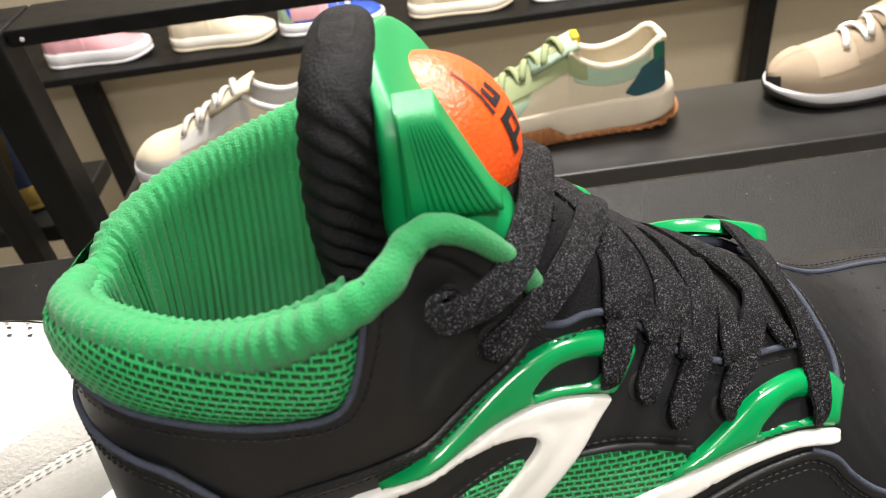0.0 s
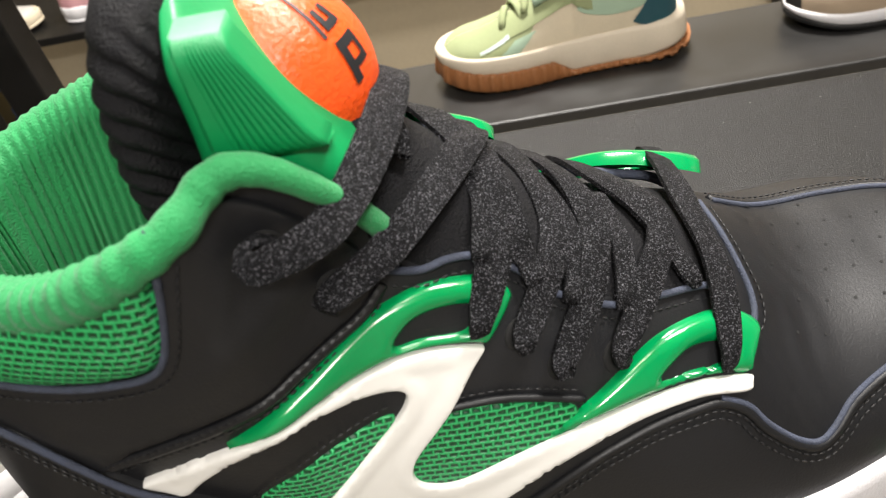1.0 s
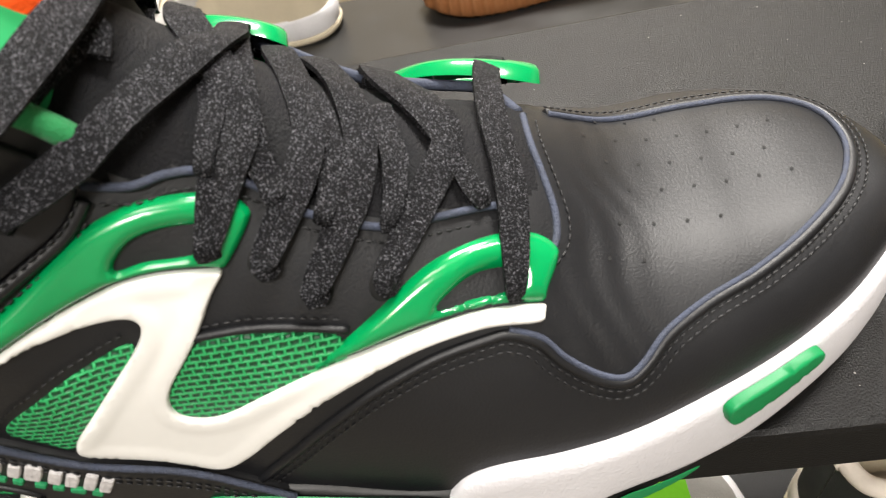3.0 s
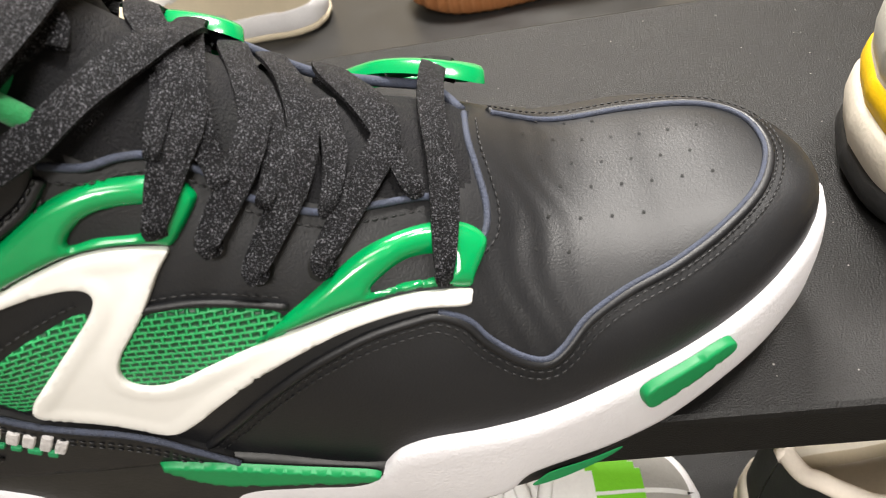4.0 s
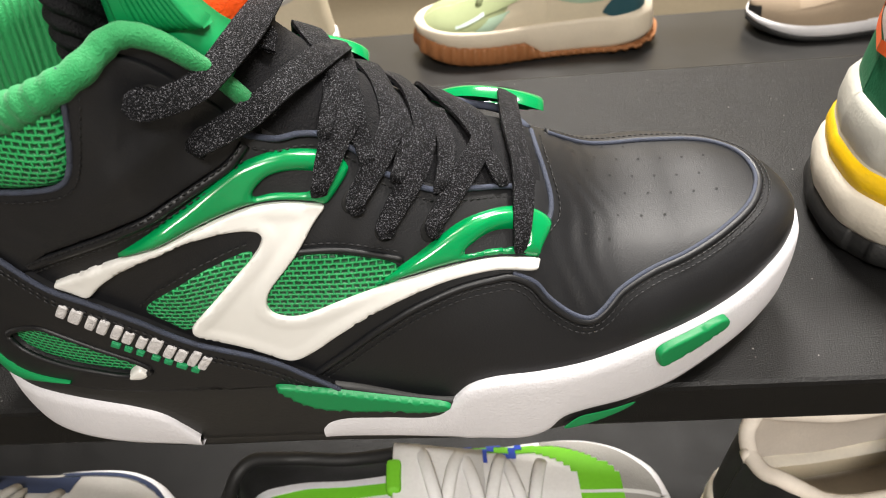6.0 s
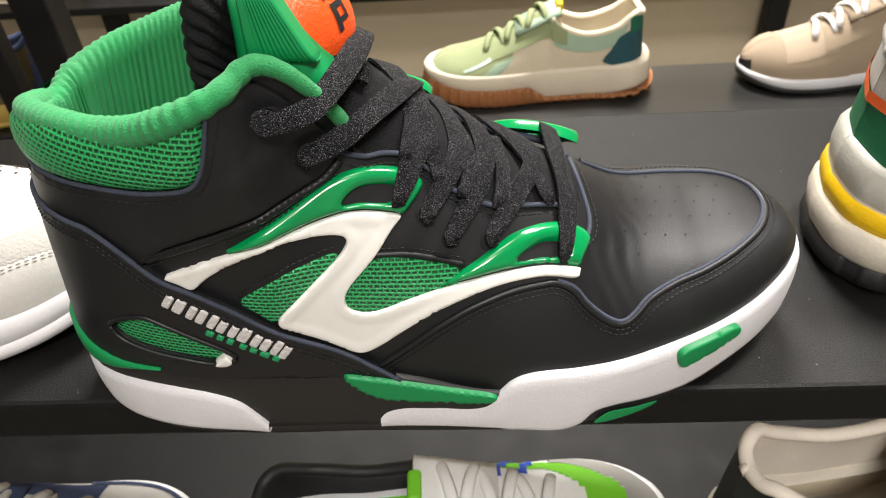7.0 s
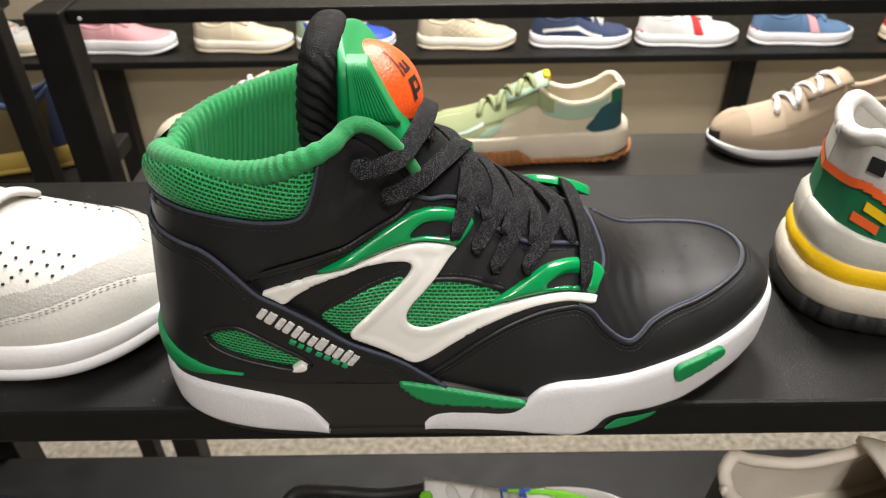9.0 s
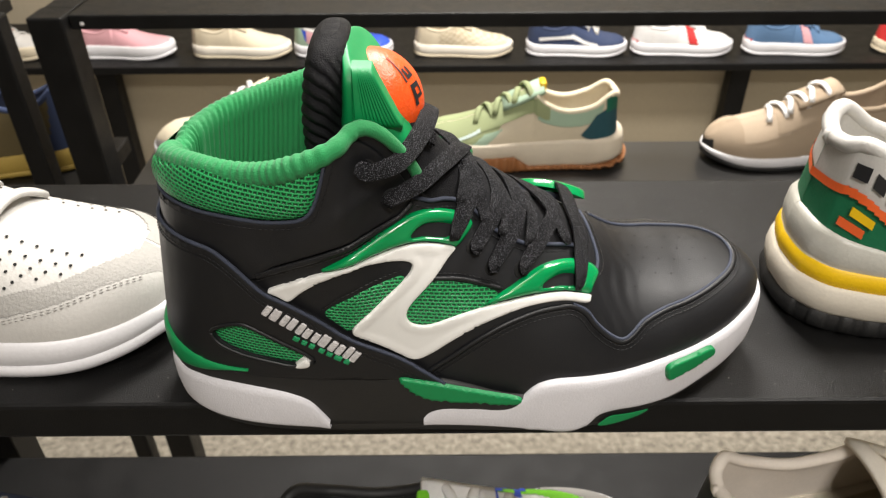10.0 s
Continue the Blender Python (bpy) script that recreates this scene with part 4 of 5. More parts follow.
# embroidered bars on the heel panel: a pale word-sized row and a green one below it
def embroider(a, b, height, widths, mat, off, seed):
    """Satin-stitched upright bars along the line from a to b (x, z in mm) on the near side."""
    rnd = random.Random(seed)
    a, b = np.array(a, float), np.array(b, float)
    t = (b - a) / np.linalg.norm(b - a)
    up = np.array([-t[1], t[0]])
    at = 0.0
    span = np.linalg.norm(b - a)
    total = sum(w + g for w, g in widths)
    for w, g in widths:
        w, g = w * span / total, g * span / total
        h = height * rnd.uniform(0.85, 1.1)
        c = [a + t * at, a + t * (at + w), a + t * (at + w) + up * h, a + t * at + up * h]
        mid = sum(c) / 4
        loop = []
        for p, q in zip(c, c[1:] + c[:1]):
            loop += [p * 0.85 + q * 0.15, p * 0.15 + q * 0.85]
        panel("embroidered_bar", sz(*loop), mat, shoe, 0.0009, 0.0005, 0.0008, lift=off, detail=6, sink=0.0002)
        at += w + g


embroider((-57, 81.3), (-16.5, 51.5), 7.2, [(1.5, 0.35), (1.9, 0.7), (1.5, 0.3), (1.6, 0.6), (1.5, 0.3), (1.6, 0.6), (1.5, 0.3), (2.0, 0.6), (1.6, 0.3), (1.6, 0.5), (1.5, 0.3), (1.5, 0.2)], M_SILVER, 0.0034, 3)
embroider((-44.5, 66.5), (-19, 50.0), 3.0, [(1.4, 0.5), (1.2, 0.5), (1.2, 1.0), (1.3, 0.5), (1.3, 0.5), (1.7, 0.5), (1.3, 0.3)], M_GREEN_THREAD, 0.0034, 4)


# ---- other sneakers, all from one pattern ----
def flat_mat(name, color, rough=0.6, bump=0.4):
    return material(name, color, rough, vary=0.07, scale=30, bump=bump, bump_scale=600)


PAINT = {}


def paint(name, color, rough=0.6, bump=0.4):
    if name not in PAINT:
        PAINT[name] = flat_mat(name, color, rough, bump)
    return PAINT[name]


def low_form(L, high=1.0, wide=1.0, spring=0.008):
    """The form of a low shoe of length L: heel at 0, toe at L."""
    k = L / 0.30
    X = np.array([0, 0.002, 0.008, 0.03, 0.08, 0.13, 0.19, 0.225, 0.26, 0.285, 0.296, 0.30]) * k
    W = np.array([0.0, 0.013, 0.024, 0.034, 0.036, 0.039, 0.048, 0.050, 0.045, 0.030, 0.015, 0.0]) * wide * k
    b = curve(X, W)
    h = curve(np.array([0, 0.01, 0.04, 0.08, 0.115, 0.135, 0.16, 0.20, 0.24, 0.275, 0.293, 0.30]) * k, np.array([0.098, 0.104, 0.090, 0.082, 0.092, 0.106, 0.094, 0.074, 0.060, 0.053, 0.042, 0.034]) * high * k)
    floor = curve(np.array([0, 0.02, 0.06, 0.19, 0.25, 0.30]) * k, np.array([0.006, 0.002, 0, 0, spring * 0.4, spring * 1.6]) * k)
    return k, b, h, floor


def sneaker(name, label, m, colors, L=0.30, high=1.0, wide=1.0, sole=0.028, group="", gum=False, stripe=None, laces=True, toe_cap=True, tab=None, lining_pad=0.006, detail=1.0, extra=None, flare=0.0):
    """colors: upper, overlay, heel, midsole, outsole, lining, lace, tongue."""
    k, b, h, floor = low_form(L, high, wide)
    mats = [paint(*c) if isinstance(c, tuple) else c for c in colors]
    up, over, heel, mid, out, lin, lc, tg = mats
    ob = thing(name, label, "sneaker", group)
    z0, xo = sole * k, 0.128 * k
    nx, nz = int(90 * detail), int(26 * detail)
    X = L * (0.5 - 0.5 * np.cos(np.linspace(0.02, math.pi - 0.02, nx)))

    def wall(x, t, side, off=0.0, shrink=1.0):
        hh = h(x)
        open_top = x < xo
        H = hh * 1.22 if open_top else hh
        n = 4.0 if x < 0.06 * k else np.interp(x, [0.06 * k, 0.13 * k, 0.2 * k, 0.27 * k], [4.0, 2.1, 1.9, 2.4])
        z = z0 * 0.8 + (hh - z0 * 0.8) * t
        q = np.clip((z - z0 * 0.8) / (H - z0 * 0.8), 0, 1)
        y = b(x) * shrink * (1 - q**n) ** (1 / n) * side
        w = min(1.0, b(x) / (0.02 * k))
        return np.stack([x + 0.10 * (z - z0) * max(0, 1 - x / (0.06 * k)) + off * (1 - w) * (1 if x > L / 2 else -1) + 0 * t, y + off * side * w, z + off * 0.4 * t], -1)

    def zone(nm, mat, cond, off, lab="", parent=None):
        V, F = [], []
        T = np.linspace(0, 1, nz) ** 0.75
        for side in (-1, 1):
            at = len(V)
            for x in X:
                V += list(wall(x, T, side, off))
            for i in range(nx - 1):
                xm = (X[i] + X[i + 1]) / 2
                for j in range(nz - 1):
                    if cond(xm / L, (T[j] + T[j + 1]) / 2, side):
                        q = (at + i * nz + j, at + (i + 1) * nz + j, at + (i + 1) * nz + j + 1, at + i * nz + j + 1)
                        F.append(q if side < 0 else q[::-1])
        used = sorted({i for f in F for i in f})
        re = {o: i for i, o in enumerate(used)}
        return mesh_object(nm, [V[i] for i in used], [tuple(re[i] for i in f) for f in F], mat, parent or ob, lab)

    zone("upper", up, lambda u, t, s: True, 0.0)
    if toe_cap:
        zone("toe_overlay", over, lambda u, t, s: u > 0.70 and t < 0.60 + 1.3 * max(0, u - 0.86) or (u > 0.40 and t < 0.22 + 0.2 * max(0, u - 0.5)), 0.0012)
        zone("eyestay", over, lambda u, t, s: 0.40 < u < 0.74 and 0.62 + 0.25 * abs(u - 0.57) < t < 0.90, 0.0012)
    zone("heel_counter", heel, lambda u, t, s: u < 0.16 - 0.08 * t + 0.10 * max(0, 0.45 - t), 0.0014)
    if stripe:
        zone("side_stripe", stripe, lambda u, t, s: s < 0 and 0.12 < t < 0.72 and abs(u - (0.42 - 0.18 * (t - 0.4))) < 0.06 * (1.3 - t), 0.0022)
    # collar rim and lining
    rim = [wall(x, np.array([1.0]), -1)[0] + [0, 0.003, 0] for x in X[::-1] if x < xo] + [wall(x, np.array([1.0]), 1)[0] - [0, 0.003, 0] for x in X if x < xo]
    tube("collar_rim", rim, 0.0048 * k, lin, ob, 10)
    V, F = [], []
    xi = [x for x in X if x < xo]
    for side in (-1, 1):
        at = len(V)
        for x in xi:
            V += list(wall(x, np.linspace(0.3, 1, 8), side, -lining_pad, 0.98))
        for i in range(len(xi) - 1):
            for j in range(7):
                q = (at + i * 8 + j, at + i * 8 + j + 1, at + (i + 1) * 8 + j + 1, at + (i + 1) * 8 + j)
                F.append(q if side < 0 else q[::-1])
    mesh_object("lining", V, F, lin, ob)
    # tongue
    tp = [(0.175 * k, 0.087 * high * k), (0.150 * k, 0.097 * high * k), (0.130 * k, 0.106 * high * k), (0.116 * k, 0.111 * high * k)]
    V, F = [], []
    for i, (x, z) in enumerate(tp):
        for j in range(9):
            y = (j / 8 - 0.5) * 0.052 * k
            V.append((x, y, z - 6.0 * y * y / k))
        if i:
            F += [((i - 1) * 9 + j, (i - 1) * 9 + j + 1, i * 9 + j + 1, i * 9 + j) for j in range(8)]
    tongue = mesh_object("tongue", V, F, tg, ob)
    so = tongue.modifiers.new("thickness", "SOLIDIFY")
    so.thickness, so.offset = 0.005 * k, 0
    if tab:
        bm = box_bm(0.112 * k, 0.122 * k, -0.012 * k, 0.012 * k, 0.104 * high * k, 0.116 * high * k, 0.003)
        part("tongue_tab", bm, tab, ob)
    if laces:
        for i in range(6):
            x = (0.140 + i * 0.014) * k
            hx = float(h(x))
            pts = [(x + 0.006 * k * (1 if i % 2 else -1) * q, q * 0.024 * k, hx + 0.006 * k - 0.012 * k * q * q) for q in np.linspace(-1, 1, 9)]
            tube("lace", pts, 0.0044 * k, lc, ob, 8, flat=0.6)
    # sole: outsole and midsole walls
    P = np.concatenate([np.stack([X, -b(X)], -1), np.stack([X[::-1], b(X[::-1])], -1)])
    T = np.roll(P, -1, 0) - np.roll(P, 1, 0)
    N = np.stack([T[:, 1], -T[:, 0]], -1)
    N /= np.maximum(np.linalg.norm(N, axis=1, keepdims=True), 1e-9)

    def wall_loop(nm, lo, hi, off, mat, teeth=0.0):
        prof = [(0, -0.012), (0.0, -0.0015), (0.12, 0.0), (0.5, 0.0010), (0.88, 0.0), (1.0, -0.002), (1.0, -0.012)]
        V, F = [], []
        for i, ((x, y), (a, c)) in enumerate(zip(P, N)):
            f, g = float(lo(x)), float(hi(x))
            o2 = teeth * (1 if math.sin(x * 2 * math.pi / (0.013 * k)) > 0 else 0)
            o2 += flare * max(0.0, 1 - x / (0.07 * k)) ** 1.5
            V += [(x + a * (off + o + o2 - 0.4 * flare * t * (o2 > 0.001)), y + c * (off + o + o2), f + (g - f) * t + (o2 * 0.8 if t < 0.3 else 0)) for t, o in prof]
        m_, n_ = len(prof), len(P)
        for i in range(n_):
            j = (i + 1) % n_
            F += [(i * m_ + q, j * m_ + q, j * m_ + q + 1, i * m_ + q + 1) for q in range(m_ - 1)]
        F.append(tuple(i * m_ for i in range(n_))[::-1])
        return mesh_object(nm, V, F, mat, ob)

    step = 0.007 * k
    lug = lambda x: step * (1.3 + (2.6 * min(1.0, max(0.0, (x / L - 0.45) / 0.08)) if gum else 0))
    wall_loop("outsole", floor, lambda x: floor(x) + lug(x), 0.0035, out, 0.0045 if gum else 0.0)
    wall_loop("midsole", lambda x: floor(x) + lug(x) - step * 0.3, lambda x: z0 + 0.006 * k * np.exp(-x / (0.06 * k)) + 0.25 * floor(x), 0.003, mid)
    if extra:
        extra(ob, k, wall, zone, wall_loop, z0)
    ob.matrix_basis = m
    return ob


def at(x, y, z, turn, flip=False):
    return pose(x, y, z, 0, 0, turn)


WHITE_L = ("white_leather", (0.50, 0.485, 0.46), 0.5)
SUEDE = ("pale_suede", (0.33, 0.32, 0.30), 0.95, 1.0)
FOAM = ("white_foam", (0.74, 0.73, 0.75), 0.55, 0.2)
CREAM = ("cream_cloth", (0.62, 0.54, 0.40), 0.85)
NAVY = ("navy_suede", (0.03, 0.045, 0.10), 0.9)
GUM = ("gum_rubber", (0.30, 0.12, 0.04), 0.6)
BLACK_R = ("black_rubber", (0.012, 0.012, 0.012), 0.6)
SAGE = ("sage_suede", (0.27, 0.31, 0.16), 0.9)
MINT = ("mint_cloth", (0.34, 0.46, 0.34), 0.8)
TEAL = ("teal_suede", (0.015, 0.07, 0.09), 0.85)
TANS = ("tan_suede_upper", (0.35, 0.27, 0.19), 0.9)
GREY = ("grey_suede", (0.32, 0.32, 0.34), 0.85)
PINK = ("pink_knit", (0.62, 0.33, 0.36), 0.85)
BLUE = ("royal_blue", (0.02, 0.07, 0.50), 0.6)
DENIM = ("denim_blue", (0.09, 0.17, 0.30), 0.85)
RED = ("red_tag", (0.55, 0.03, 0.03), 0.6)
OLIVE = ("olive_suede", (0.10, 0.075, 0.03), 0.9)
GREEN_L = ("green_nubuck", (0.0, 0.13, 0.05), 0.7)
ORANGE_T = ("orange_trim", (0.80, 0.12, 0.02), 0.5)
YELLOW = ("yellow_foam", (0.80, 0.50, 0.0), 0.5)
# BRIGHT, IVORY: the lower shelf's strong front light put into the colour
BRIGHT = ("bright_white_leather", (0.80, 0.79, 0.78), 0.5)
IVORY = ("ivory_leather", (0.80, 0.74, 0.64), 0.6)
LIME = ("lime_green", (0.17, 0.55, 0.02), 0.6)

# bench behind: cream and sage runner, tan runner, cream runner
def sage_extra(ob, k, wall, zone, wall_loop, z0):
    for sd in (-1, 1):
        zone("mint_collar", paint(*MINT), lambda u, t, s: s == sd and 0.05 < u < 0.42 and t > 0.60 + 0.5 * max(0.0, 0.22 - u), 0.0010)
        zone("mint_panel", paint(*MINT), lambda u, t, s: s == sd and 0.60 < u - 0.25 * (0.5 - t) < 0.69 and 0.10 < t < 0.55, 0.0018)
        zone("pale_stripe", paint("pale_blue_film", (0.50, 0.60, 0.56), 0.4), lambda u, t, s: s == sd and 0.70 < u < 0.82 and abs(t - 0.62 + 1.2 * (u - 0.76)) < 0.05, 0.0020)
    zone("heel_tab", paint("deep_green_suede", (0.01, 0.12, 0.07), 0.9), lambda u, t, s: u < 0.075 and t > 0.72, 0.0022)
    zone("teal_counter", paint(*TEAL), lambda u, t, s: u < 0.20 - 0.16 * abs(t - 0.35) - 0.20 * max(0.0, 0.30 - t) and 0.10 < t < 0.80, 0.0018)
    zone("toe_panel", paint(*SAGE), lambda u, t, s: u > 0.60 + 0.16 * (0.6 - t), 0.0010)
    zone("eyestay", paint(*SAGE), lambda u, t, s: 0.36 < u < 0.70 and t > 0.66 + 0.5 * max(0.0, 0.45 - u), 0.0022)


def tan_extra(ob, k, wall, zone, wall_loop, z0):
    zone("mesh_vamp", paint("light_tan_mesh", (0.42, 0.33, 0.24), 0.9), lambda u, t, s: 0.62 < u < 0.84 and t > 0.55, 0.0006)
    zone("mudguard", paint("tan_suede_upper", (0.35, 0.27, 0.19), 0.9), lambda u, t, s: u > 0.86 - 0.3 * max(0.0, 0.5 - t) or (0.55 < u and t < 0.20), 0.0016)
    zone("toe_bumper", paint(*BLACK_R), lambda u, t, s: u > 0.975 and t < 0.75, 0.0026)
    zone("eyestay", paint("tan_suede_upper", (0.35, 0.27, 0.19), 0.9), lambda u, t, s: 0.34 < u < 0.68 and t > 0.62, 0.0020)
    for a in (0.30, 0.42):
        zone("side_bar", paint(*GREY), lambda u, t, s: s > 0 and abs(u - a + 0.12 * (t - 0.4)) < 0.022 and 0.20 < t < 0.72, 0.0030)
    zone("side_bar", paint(*GREY), lambda u, t, s: s > 0 and abs(u - 0.36 - 0.16 * (t - 0.45)) < 0.024 and 0.20 < t < 0.72, 0.0030)


sneaker("running_sneaker", "cream, sage and teal suede runner with gum lugs on the bench", pose(0.300, 0.765, BENCH, 0, 0, 180), [CREAM, SAGE, CREAM, ("cream_foam", (0.66, 0.58, 0.46), 0.6), GUM, ("cream_lining", (0.70, 0.62, 0.46), 0.9), SAGE, MINT], 0.305, 1.12, 1.0, 0.048, "shoes on the bench", gum=True, toe_cap=False, tab=paint(*YELLOW), detail=2.0, extra=sage_extra, flare=0.012)
sneaker("running_sneaker", "tan suede runner with white laces on the bench", pose(0.742, 0.765, BENCH, 0, 0, 180), [TANS, ("light_tan", (0.35, 0.27, 0.19), 0.9), TANS, FOAM, BLACK_R, TANS, BRIGHT, TANS], 0.300, 1.12, 1.0, 0.024, "shoes on the bench", toe_cap=False, detail=2.0, extra=tan_extra)
sneaker("running_sneaker", "cream mesh runner with a pale sole on the bench", pose(-0.118, 0.765, BENCH, 0, 0, 180), [CREAM, WHITE_L, CREAM, FOAM, CREAM, WHITE_L, WHITE_L, CREAM], 0.300, 1.18, 1.0, 0.034, "shoes on the bench")

# row on the wall rack's shelf: heel position and colours
row = [(-1.435, [WHITE_L, ORANGE_T, WHITE_L, CREAM, CREAM, WHITE_L, WHITE_L, WHITE_L], "white sneaker with orange side on the wall rack"),
       (-1.070, [PINK, PINK, PINK, FOAM, FOAM, PINK, PINK, PINK], "pink knit sneaker with thick white sole on the wall rack"),
       (-0.717, [CREAM, CREAM, CREAM, IVORY, CREAM, CREAM, CREAM, CREAM], "cream slip-on shoe with pale sole on the wall rack"),
       (-0.410, [BLUE, PINK, MINT, FOAM, FOAM, WHITE_L, WHITE_L, PINK], "pink, teal and blue sneaker on the wall rack"),
       (-0.047, [CREAM, IVORY, CREAM, IVORY, CREAM, CREAM, CREAM, CREAM], "cream chequered slip-on shoe on the wall rack"),
       (0.292, [NAVY, NAVY, NAVY, FOAM, FOAM, NAVY, WHITE_L, NAVY], "navy suede skate shoe with a white side stripe"),
       (0.612, [BRIGHT, BRIGHT, BRIGHT, FOAM, FOAM, BRIGHT, BRIGHT, BRIGHT], "white sneaker with a red side tag on the wall rack"),
       (0.953, [DENIM, DENIM, DENIM, FOAM, FOAM, DENIM, DENIM, DENIM], "denim blue sneaker with a pink tag on the wall rack"),
       (1.352, [BLACK_R, BLACK_R, RED, CREAM, CREAM, BLACK_R, BLACK_R, BLACK_R], "black sneaker with red heel on the wall rack")]


def row_extra(i):
    """What sets the shoes of the row apart: a wave, a tag, a chequer, a heel block."""
    def add(ob, k, wall, zone, wall_loop, z0):
        if i == 4:
            zone("chequer", paint("beige_chequer", (0.50, 0.42, 0.29), 0.9), lambda u, t, s: 0.25 < u < 0.93 and (int(u * 26) + int(t * 7)) % 2 == 0, 0.0006)
        if i == 5:
            zone("side_stripe", paint(*BRIGHT), lambda u, t, s: s < 0 and 0.10 < u < 0.68 and abs(t - 0.40 - 0.16 * math.sin((u - 0.10) * 8.5)) < 0.085, 0.0020)
        if i in (6, 7):
            zone("side_tag", paint(*RED) if i == 6 else paint(*PINK), lambda u, t, s: s < 0 and abs(u - 0.55 - 0.08 * (0.5 - t)) < 0.045 and 0.20 < t < 0.95, 0.0030)
            zone("heel_tag", paint(*RED), lambda u, t, s: u < 0.03 and t < 0.25, 0.0034)
        if i == 3:
            zone("toe_panel", paint(*BLUE), lambda u, t, s: u > 0.55, 0.0010)
            zone("side_panel", paint(*PINK), lambda u, t, s: 0.14 < u < 0.50 and t > 0.3, 0.0010)
        if i == 0:
            zone("side_panel", paint(*ORANGE_T), lambda u, t, s: u < 0.62 and t > 0.35, 0.0010)
    return add


for i, (x, cols, lab) in enumerate(row):
    sneaker("skate_sneaker", lab, pose(x, 1.905, LOW, 0, 0, 0), cols, 0.30 if i > 4 else 0.292, 0.95, 1.0, (0.042, 0.042, 0.036, 0.034, 0.036, 0.034, 0.034, 0.036, 0.032)[i], "shoes on the wall rack", laces=i not in (1, 2, 4), toe_cap=False, detail=1.5, extra=row_extra(i))

# dark sneaker on the next rack, beyond the post
sneaker("trail_sneaker", "olive and navy sneaker with ochre sole on the next rack", pose(-0.530, 0.775, BENCH, 0, 0, 192), [OLIVE, OLIVE, NAVY, ("ochre_foam", (0.42, 0.29, 0.06), 0.6), ("ochre_foam", (0.42, 0.29, 0.06), 0.6), NAVY, NAVY, RED], 0.30, 1.25, 1.0, 0.034, tab=paint(*RED))

# shoes on the lower shelf


def runner_extra(ob, k, wall, zone, wall_loop, z0):
    depth = lambda u, t: (1 - t) + 2.1 * max(0.0, u - 0.70)
    zone("toe_overlay", paint(*LIME), lambda u, t, s: 0.22 < depth(u, t) < 0.44 and u > 0.55, 0.0012, "lime green toe overlay")
    zone("suede_band", paint(*SUEDE), lambda u, t, s: depth(u, t) >= 0.44 and u > 0.72, 0.0016, "pale suede toe band")
    for a in (0.47, 0.53, 0.59, 0.65):
        for sd in (-1, 1):
            zone("blue_stripe", paint(*BLUE), lambda u, t, s: s == sd and abs(u - a + 0.10 * (t - 0.8)) < 0.011 and 0.55 < t < 0.97, 0.0020)


sneaker("retro_sneaker", "white and blue runner with lime heel tab on the lower shelf", pose(-0.105, 0.062, -0.27, 0, 0, 3), [BRIGHT, BRIGHT, BLACK_R, FOAM, LIME, BLACK_R, BRIGHT, BRIGHT], 0.30, 0.76, 1.0, 0.026, "shoes on the lower shelf", stripe=paint(*BLUE), tab=paint(*LIME), toe_cap=False, extra=runner_extra)
sneaker("retro_sneaker", "cream leather sneaker with black heel on the lower shelf", pose(0.224, 0.062, -0.27, 0, 0, 6), [IVORY, BRIGHT, BLACK_R, IVORY, CREAM, ("pale_lining", (0.80, 0.72, 0.63), 0.9), IVORY, IVORY], 0.31, 1.05, 1.0, 0.028, "shoes on the lower shelf")
sneaker("retro_sneaker", "white and navy sneaker with white laces on the lower shelf", pose(-0.455, 0.062, -0.27, 0, 0, 0), [WHITE_L, NAVY, NAVY, FOAM, CREAM, WHITE_L, WHITE_L, NAVY], 0.30, 0.74, 1.0, 0.026, "shoes on the lower shelf")

# white sneaker beside the heel: suede toe band, perforated vamp
def white_extra(ob, k, wall, zone, wall_loop, z0):
    depth = lambda u, t: (1 - t) + 2.1 * max(0.0, u - 0.70)
    zone("suede_band", paint(*SUEDE), lambda u, t, s: 0.50 < depth(u, t) < 0.70 and u > 0.35, 0.0010, "pale grey suede toe band")
    zone("mudguard", paint(*WHITE_L), lambda u, t, s: 0.70 <= depth(u, t) and u > 0.30, 0.0018, "white grained leather mudguard")
    # black discs on the leather paint the shade of the punched holes
    bm = bmesh.new()
    for i in range(16):
        for j in range(14):
            u = 0.46 + 0.026 * i + (0.013 if j % 2 else 0)
            side, t = (-1, 0.56 + 0.062 * j) if j < 7 else (1, 0.56 + 0.062 * (13 - j))
            if depth(u, t) > 0.46:
                continue
            e = 0.002
            x = u * 0.30 * k
            p, px, pt = (wall(x + a, np.array([t + c]), side, 0.0004)[0] for a, c in ((0, 0), (e, 0), (0, 0.02)))
            nv = Vector(np.cross(px - p, pt - p)).normalized()
            nv = nv if nv.z > 0 else -nv
            bmesh.ops.create_circle(bm, cap_ends=True, segments=8, radius=0.0010, matrix=Matrix.Translation(Vector(p) + nv * 0.0003) @ nv.to_track_quat("Z", "Y").to_matrix().to_4x4())
    tagged(part("perforations", bm, M_HOLE_SHADE, ob), "punched holes in the vamp, their shade painted as black discs", kind="stuff")
    for d in (0.72, 0.75):
        pts = []
        for u in np.linspace(0.45, 0.955, 70):
            t = 1 - (d - 2.1 * max(0.0, u - 0.70))
            if 0.02 < t < 1:
                pts.append(wall(u * 0.30 * k, np.array([t]), -1, 0.0024)[0])
        stitches("stitching", pts, paint(*SUEDE), ob, 0.0036, 0.0022, 0.0004)


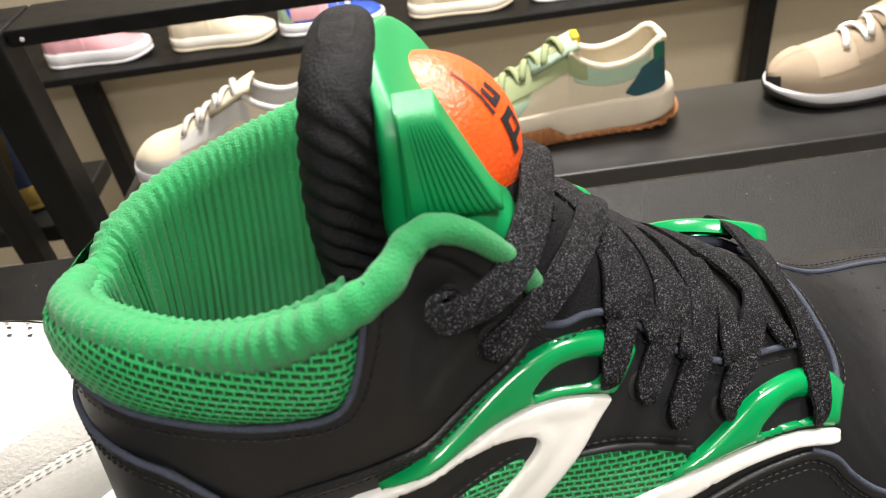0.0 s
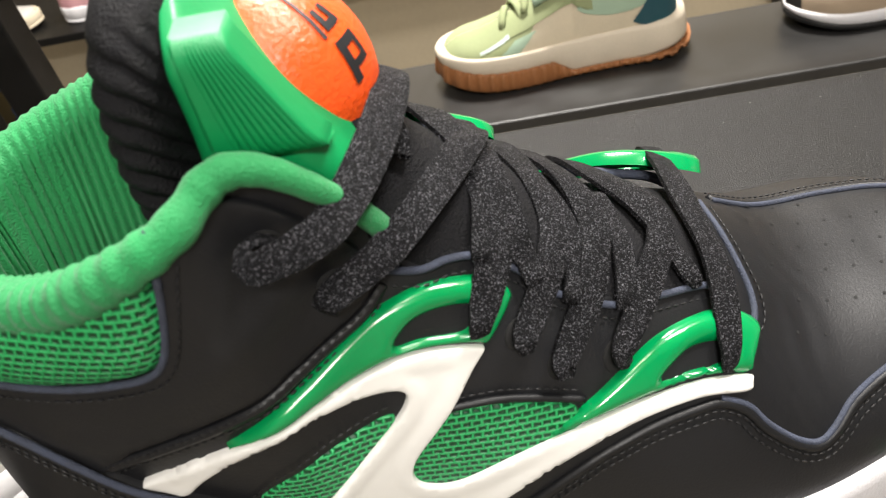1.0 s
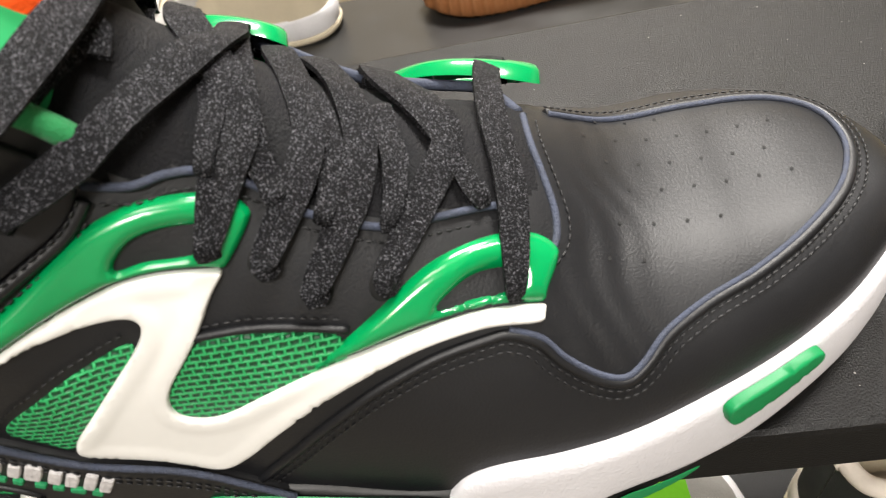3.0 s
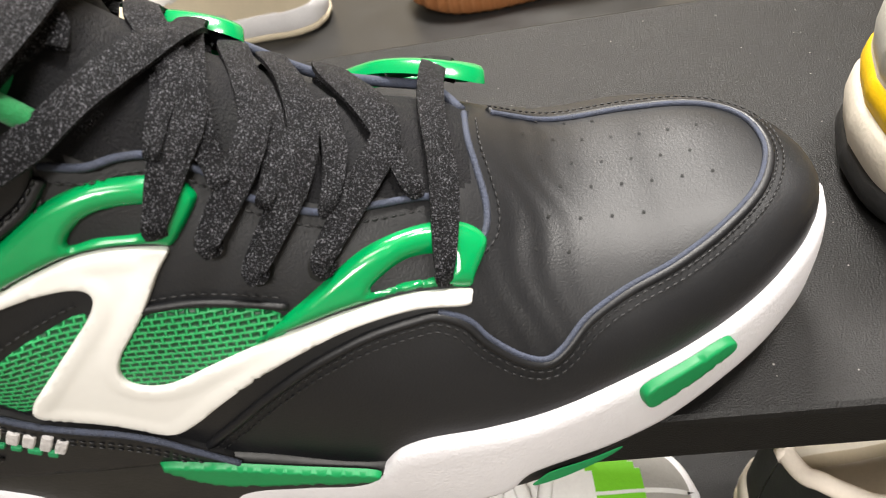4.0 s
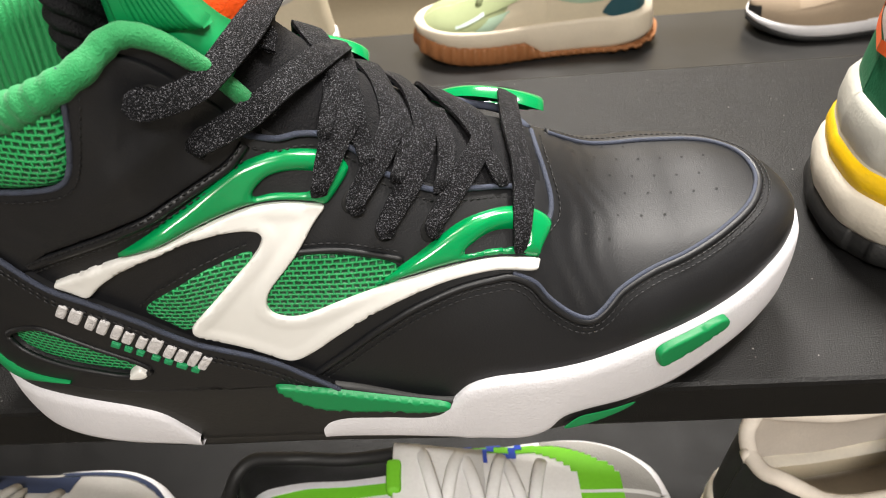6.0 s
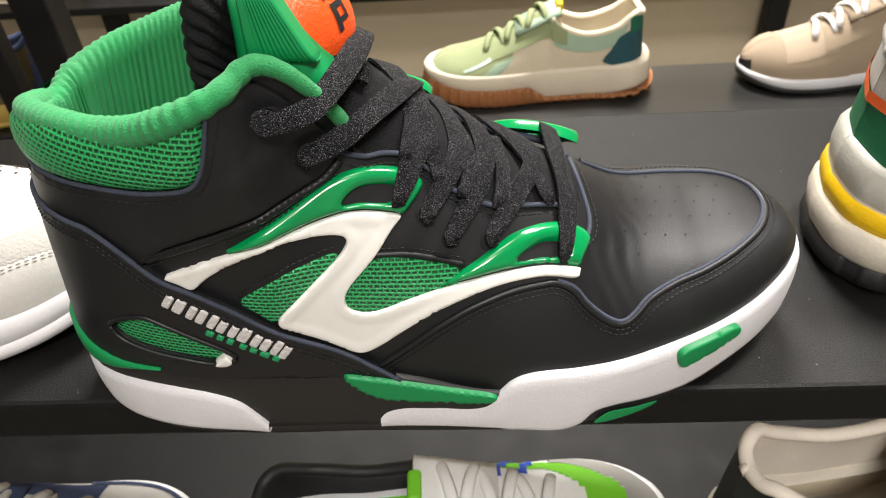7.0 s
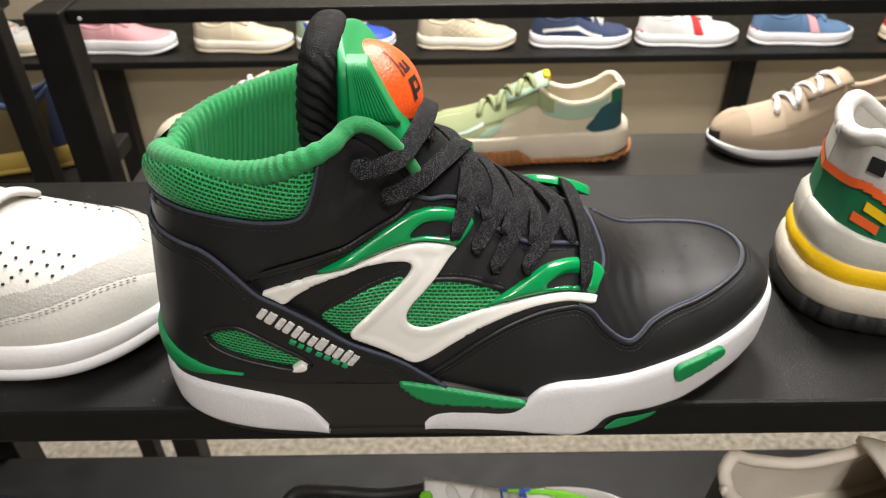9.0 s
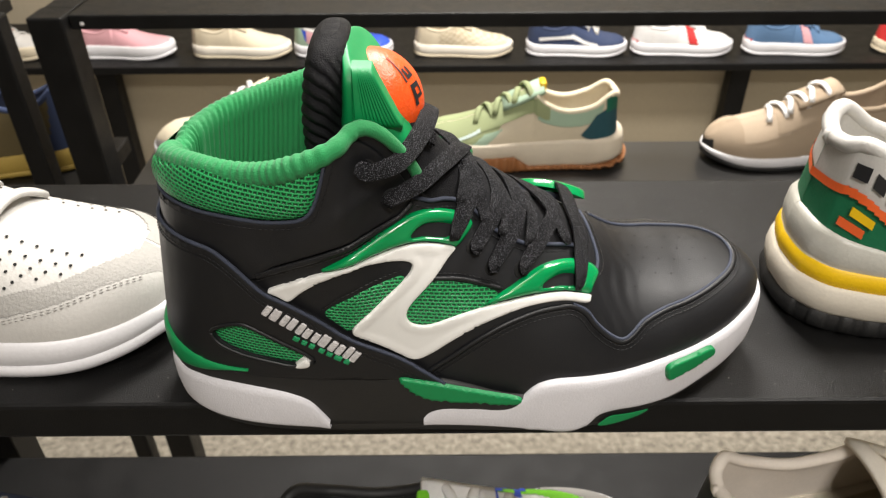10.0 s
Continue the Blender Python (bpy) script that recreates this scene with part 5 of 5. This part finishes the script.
sneaker("leather_sneaker", "white leather sneaker with grey suede toe band on the shelf", pose(-0.432, 0.083, 0, 0, 0, -1), [WHITE_L, WHITE_L, WHITE_L, FOAM, FOAM, WHITE_L, WHITE_L, WHITE_L], 0.305, 1.10, 1.08, 0.026, "shoes on the main shelf", toe_cap=False, detail=2.4, extra=white_extra)


# green and white sneaker beside the toe, seen from its heel
def green_extra(ob, k, wall, zone, wall_loop, z0):
    line = lambda u: 0.70 - 1.1 * max(0.0, u - 0.02)
    zone("collar_panel", paint(*WHITE_L), lambda u, t, s: t > line(u), 0.0020, "white leather collar panel")
    zone("piping", paint(*ORANGE_T), lambda u, t, s: line(u) - 0.055 < t <= line(u) + 0.01, 0.0036, "orange piping")
    wall_loop("heel_frame", lambda x: 0.040, lambda x: 0.066 - 0.013 * min(1, x / 0.09), 0.0030, paint("pale_grey_plastic", (0.50, 0.49, 0.44), 0.35))
    wall_loop("yellow_band", lambda x: 0.031, lambda x: 0.045, 0.0046, paint(*YELLOW))
    wall_loop("tread", lambda x: 0.0, lambda x: 0.015, 0.0050, paint(*BLACK_R), 0.0022)
    wall_loop("cream_sole", lambda x: 0.0135, lambda x: 0.033, 0.0070, paint("cream_sole_foam", (0.62, 0.57, 0.48), 0.6))
    bars = [(0.03, 0.83, M_PRINT), (0.06, 0.80, M_PRINT), (0.09, 0.76, M_PRINT), (0.12, 0.72, M_PRINT), (0.055, 0.52, paint(*YELLOW)), (0.045, 0.42, paint(*ORANGE_T)), (0.20, 0.36, paint(*WHITE_L)), (0.24, 0.33, paint(*WHITE_L))]
    for u, t, mt in bars:
        w, hgt = (0.010, 0.055) if mt is M_PRINT else (0.020, 0.035) if t > 0.4 else (0.014, 0.09)
        V = [wall(max(0.002, (u + du)) * 0.30 * k, np.array([t + dt - 0.9 * du]), -1, 0.0032 + e)[0] for e in (0, 0.0008) for dt in (-hgt, hgt) for du in (-w, w)]
        mesh_object("embroidered_bar", V, [(4, 5, 7, 6), (0, 1, 5, 4), (1, 3, 7, 5), (3, 2, 6, 7), (2, 0, 4, 6)], mt, ob, smooth=False)


sneaker("retro_sneaker", "green and white leather sneaker with yellow midsole on the shelf", pose(0.2440, 0.100, 0, 0, 0, -6), [GREEN_L, WHITE_L, GREEN_L, ("cream_sole_foam", (0.62, 0.57, 0.48), 0.6), BLACK_R, WHITE_L, WHITE_L, WHITE_L], 0.305, 1.10, 1.14, 0.048, "shoes on the main shelf", toe_cap=False, detail=2.4, extra=green_extra)

# dust on the main shelf
rnd = random.Random(11)
V, F = [], []
for i in range(420):
    x, y, r = rnd.uniform(-0.30, 0.50), rnd.uniform(0.004, 0.236), rnd.uniform(0.00012, 0.00042)
    a0, first = rnd.uniform(0, 3), len(V)
    V += [(x + r * rnd.uniform(0.6, 1.5) * math.cos(a0 + k * 1.257), y + r * math.sin(a0 + k * 1.257), 0.00015) for k in range(5)] + [(x, y, 0.00015 + r * 0.5)]
    F += [(first + k, first + (k + 1) % 5, first + 5) for k in range(5)]
tagged(mesh_object("dust", V, F, paint("grey_dust", (0.22, 0.21, 0.20), 0.9)), "fine grey dust specks on the black shelf", "dust", kind="stuff")
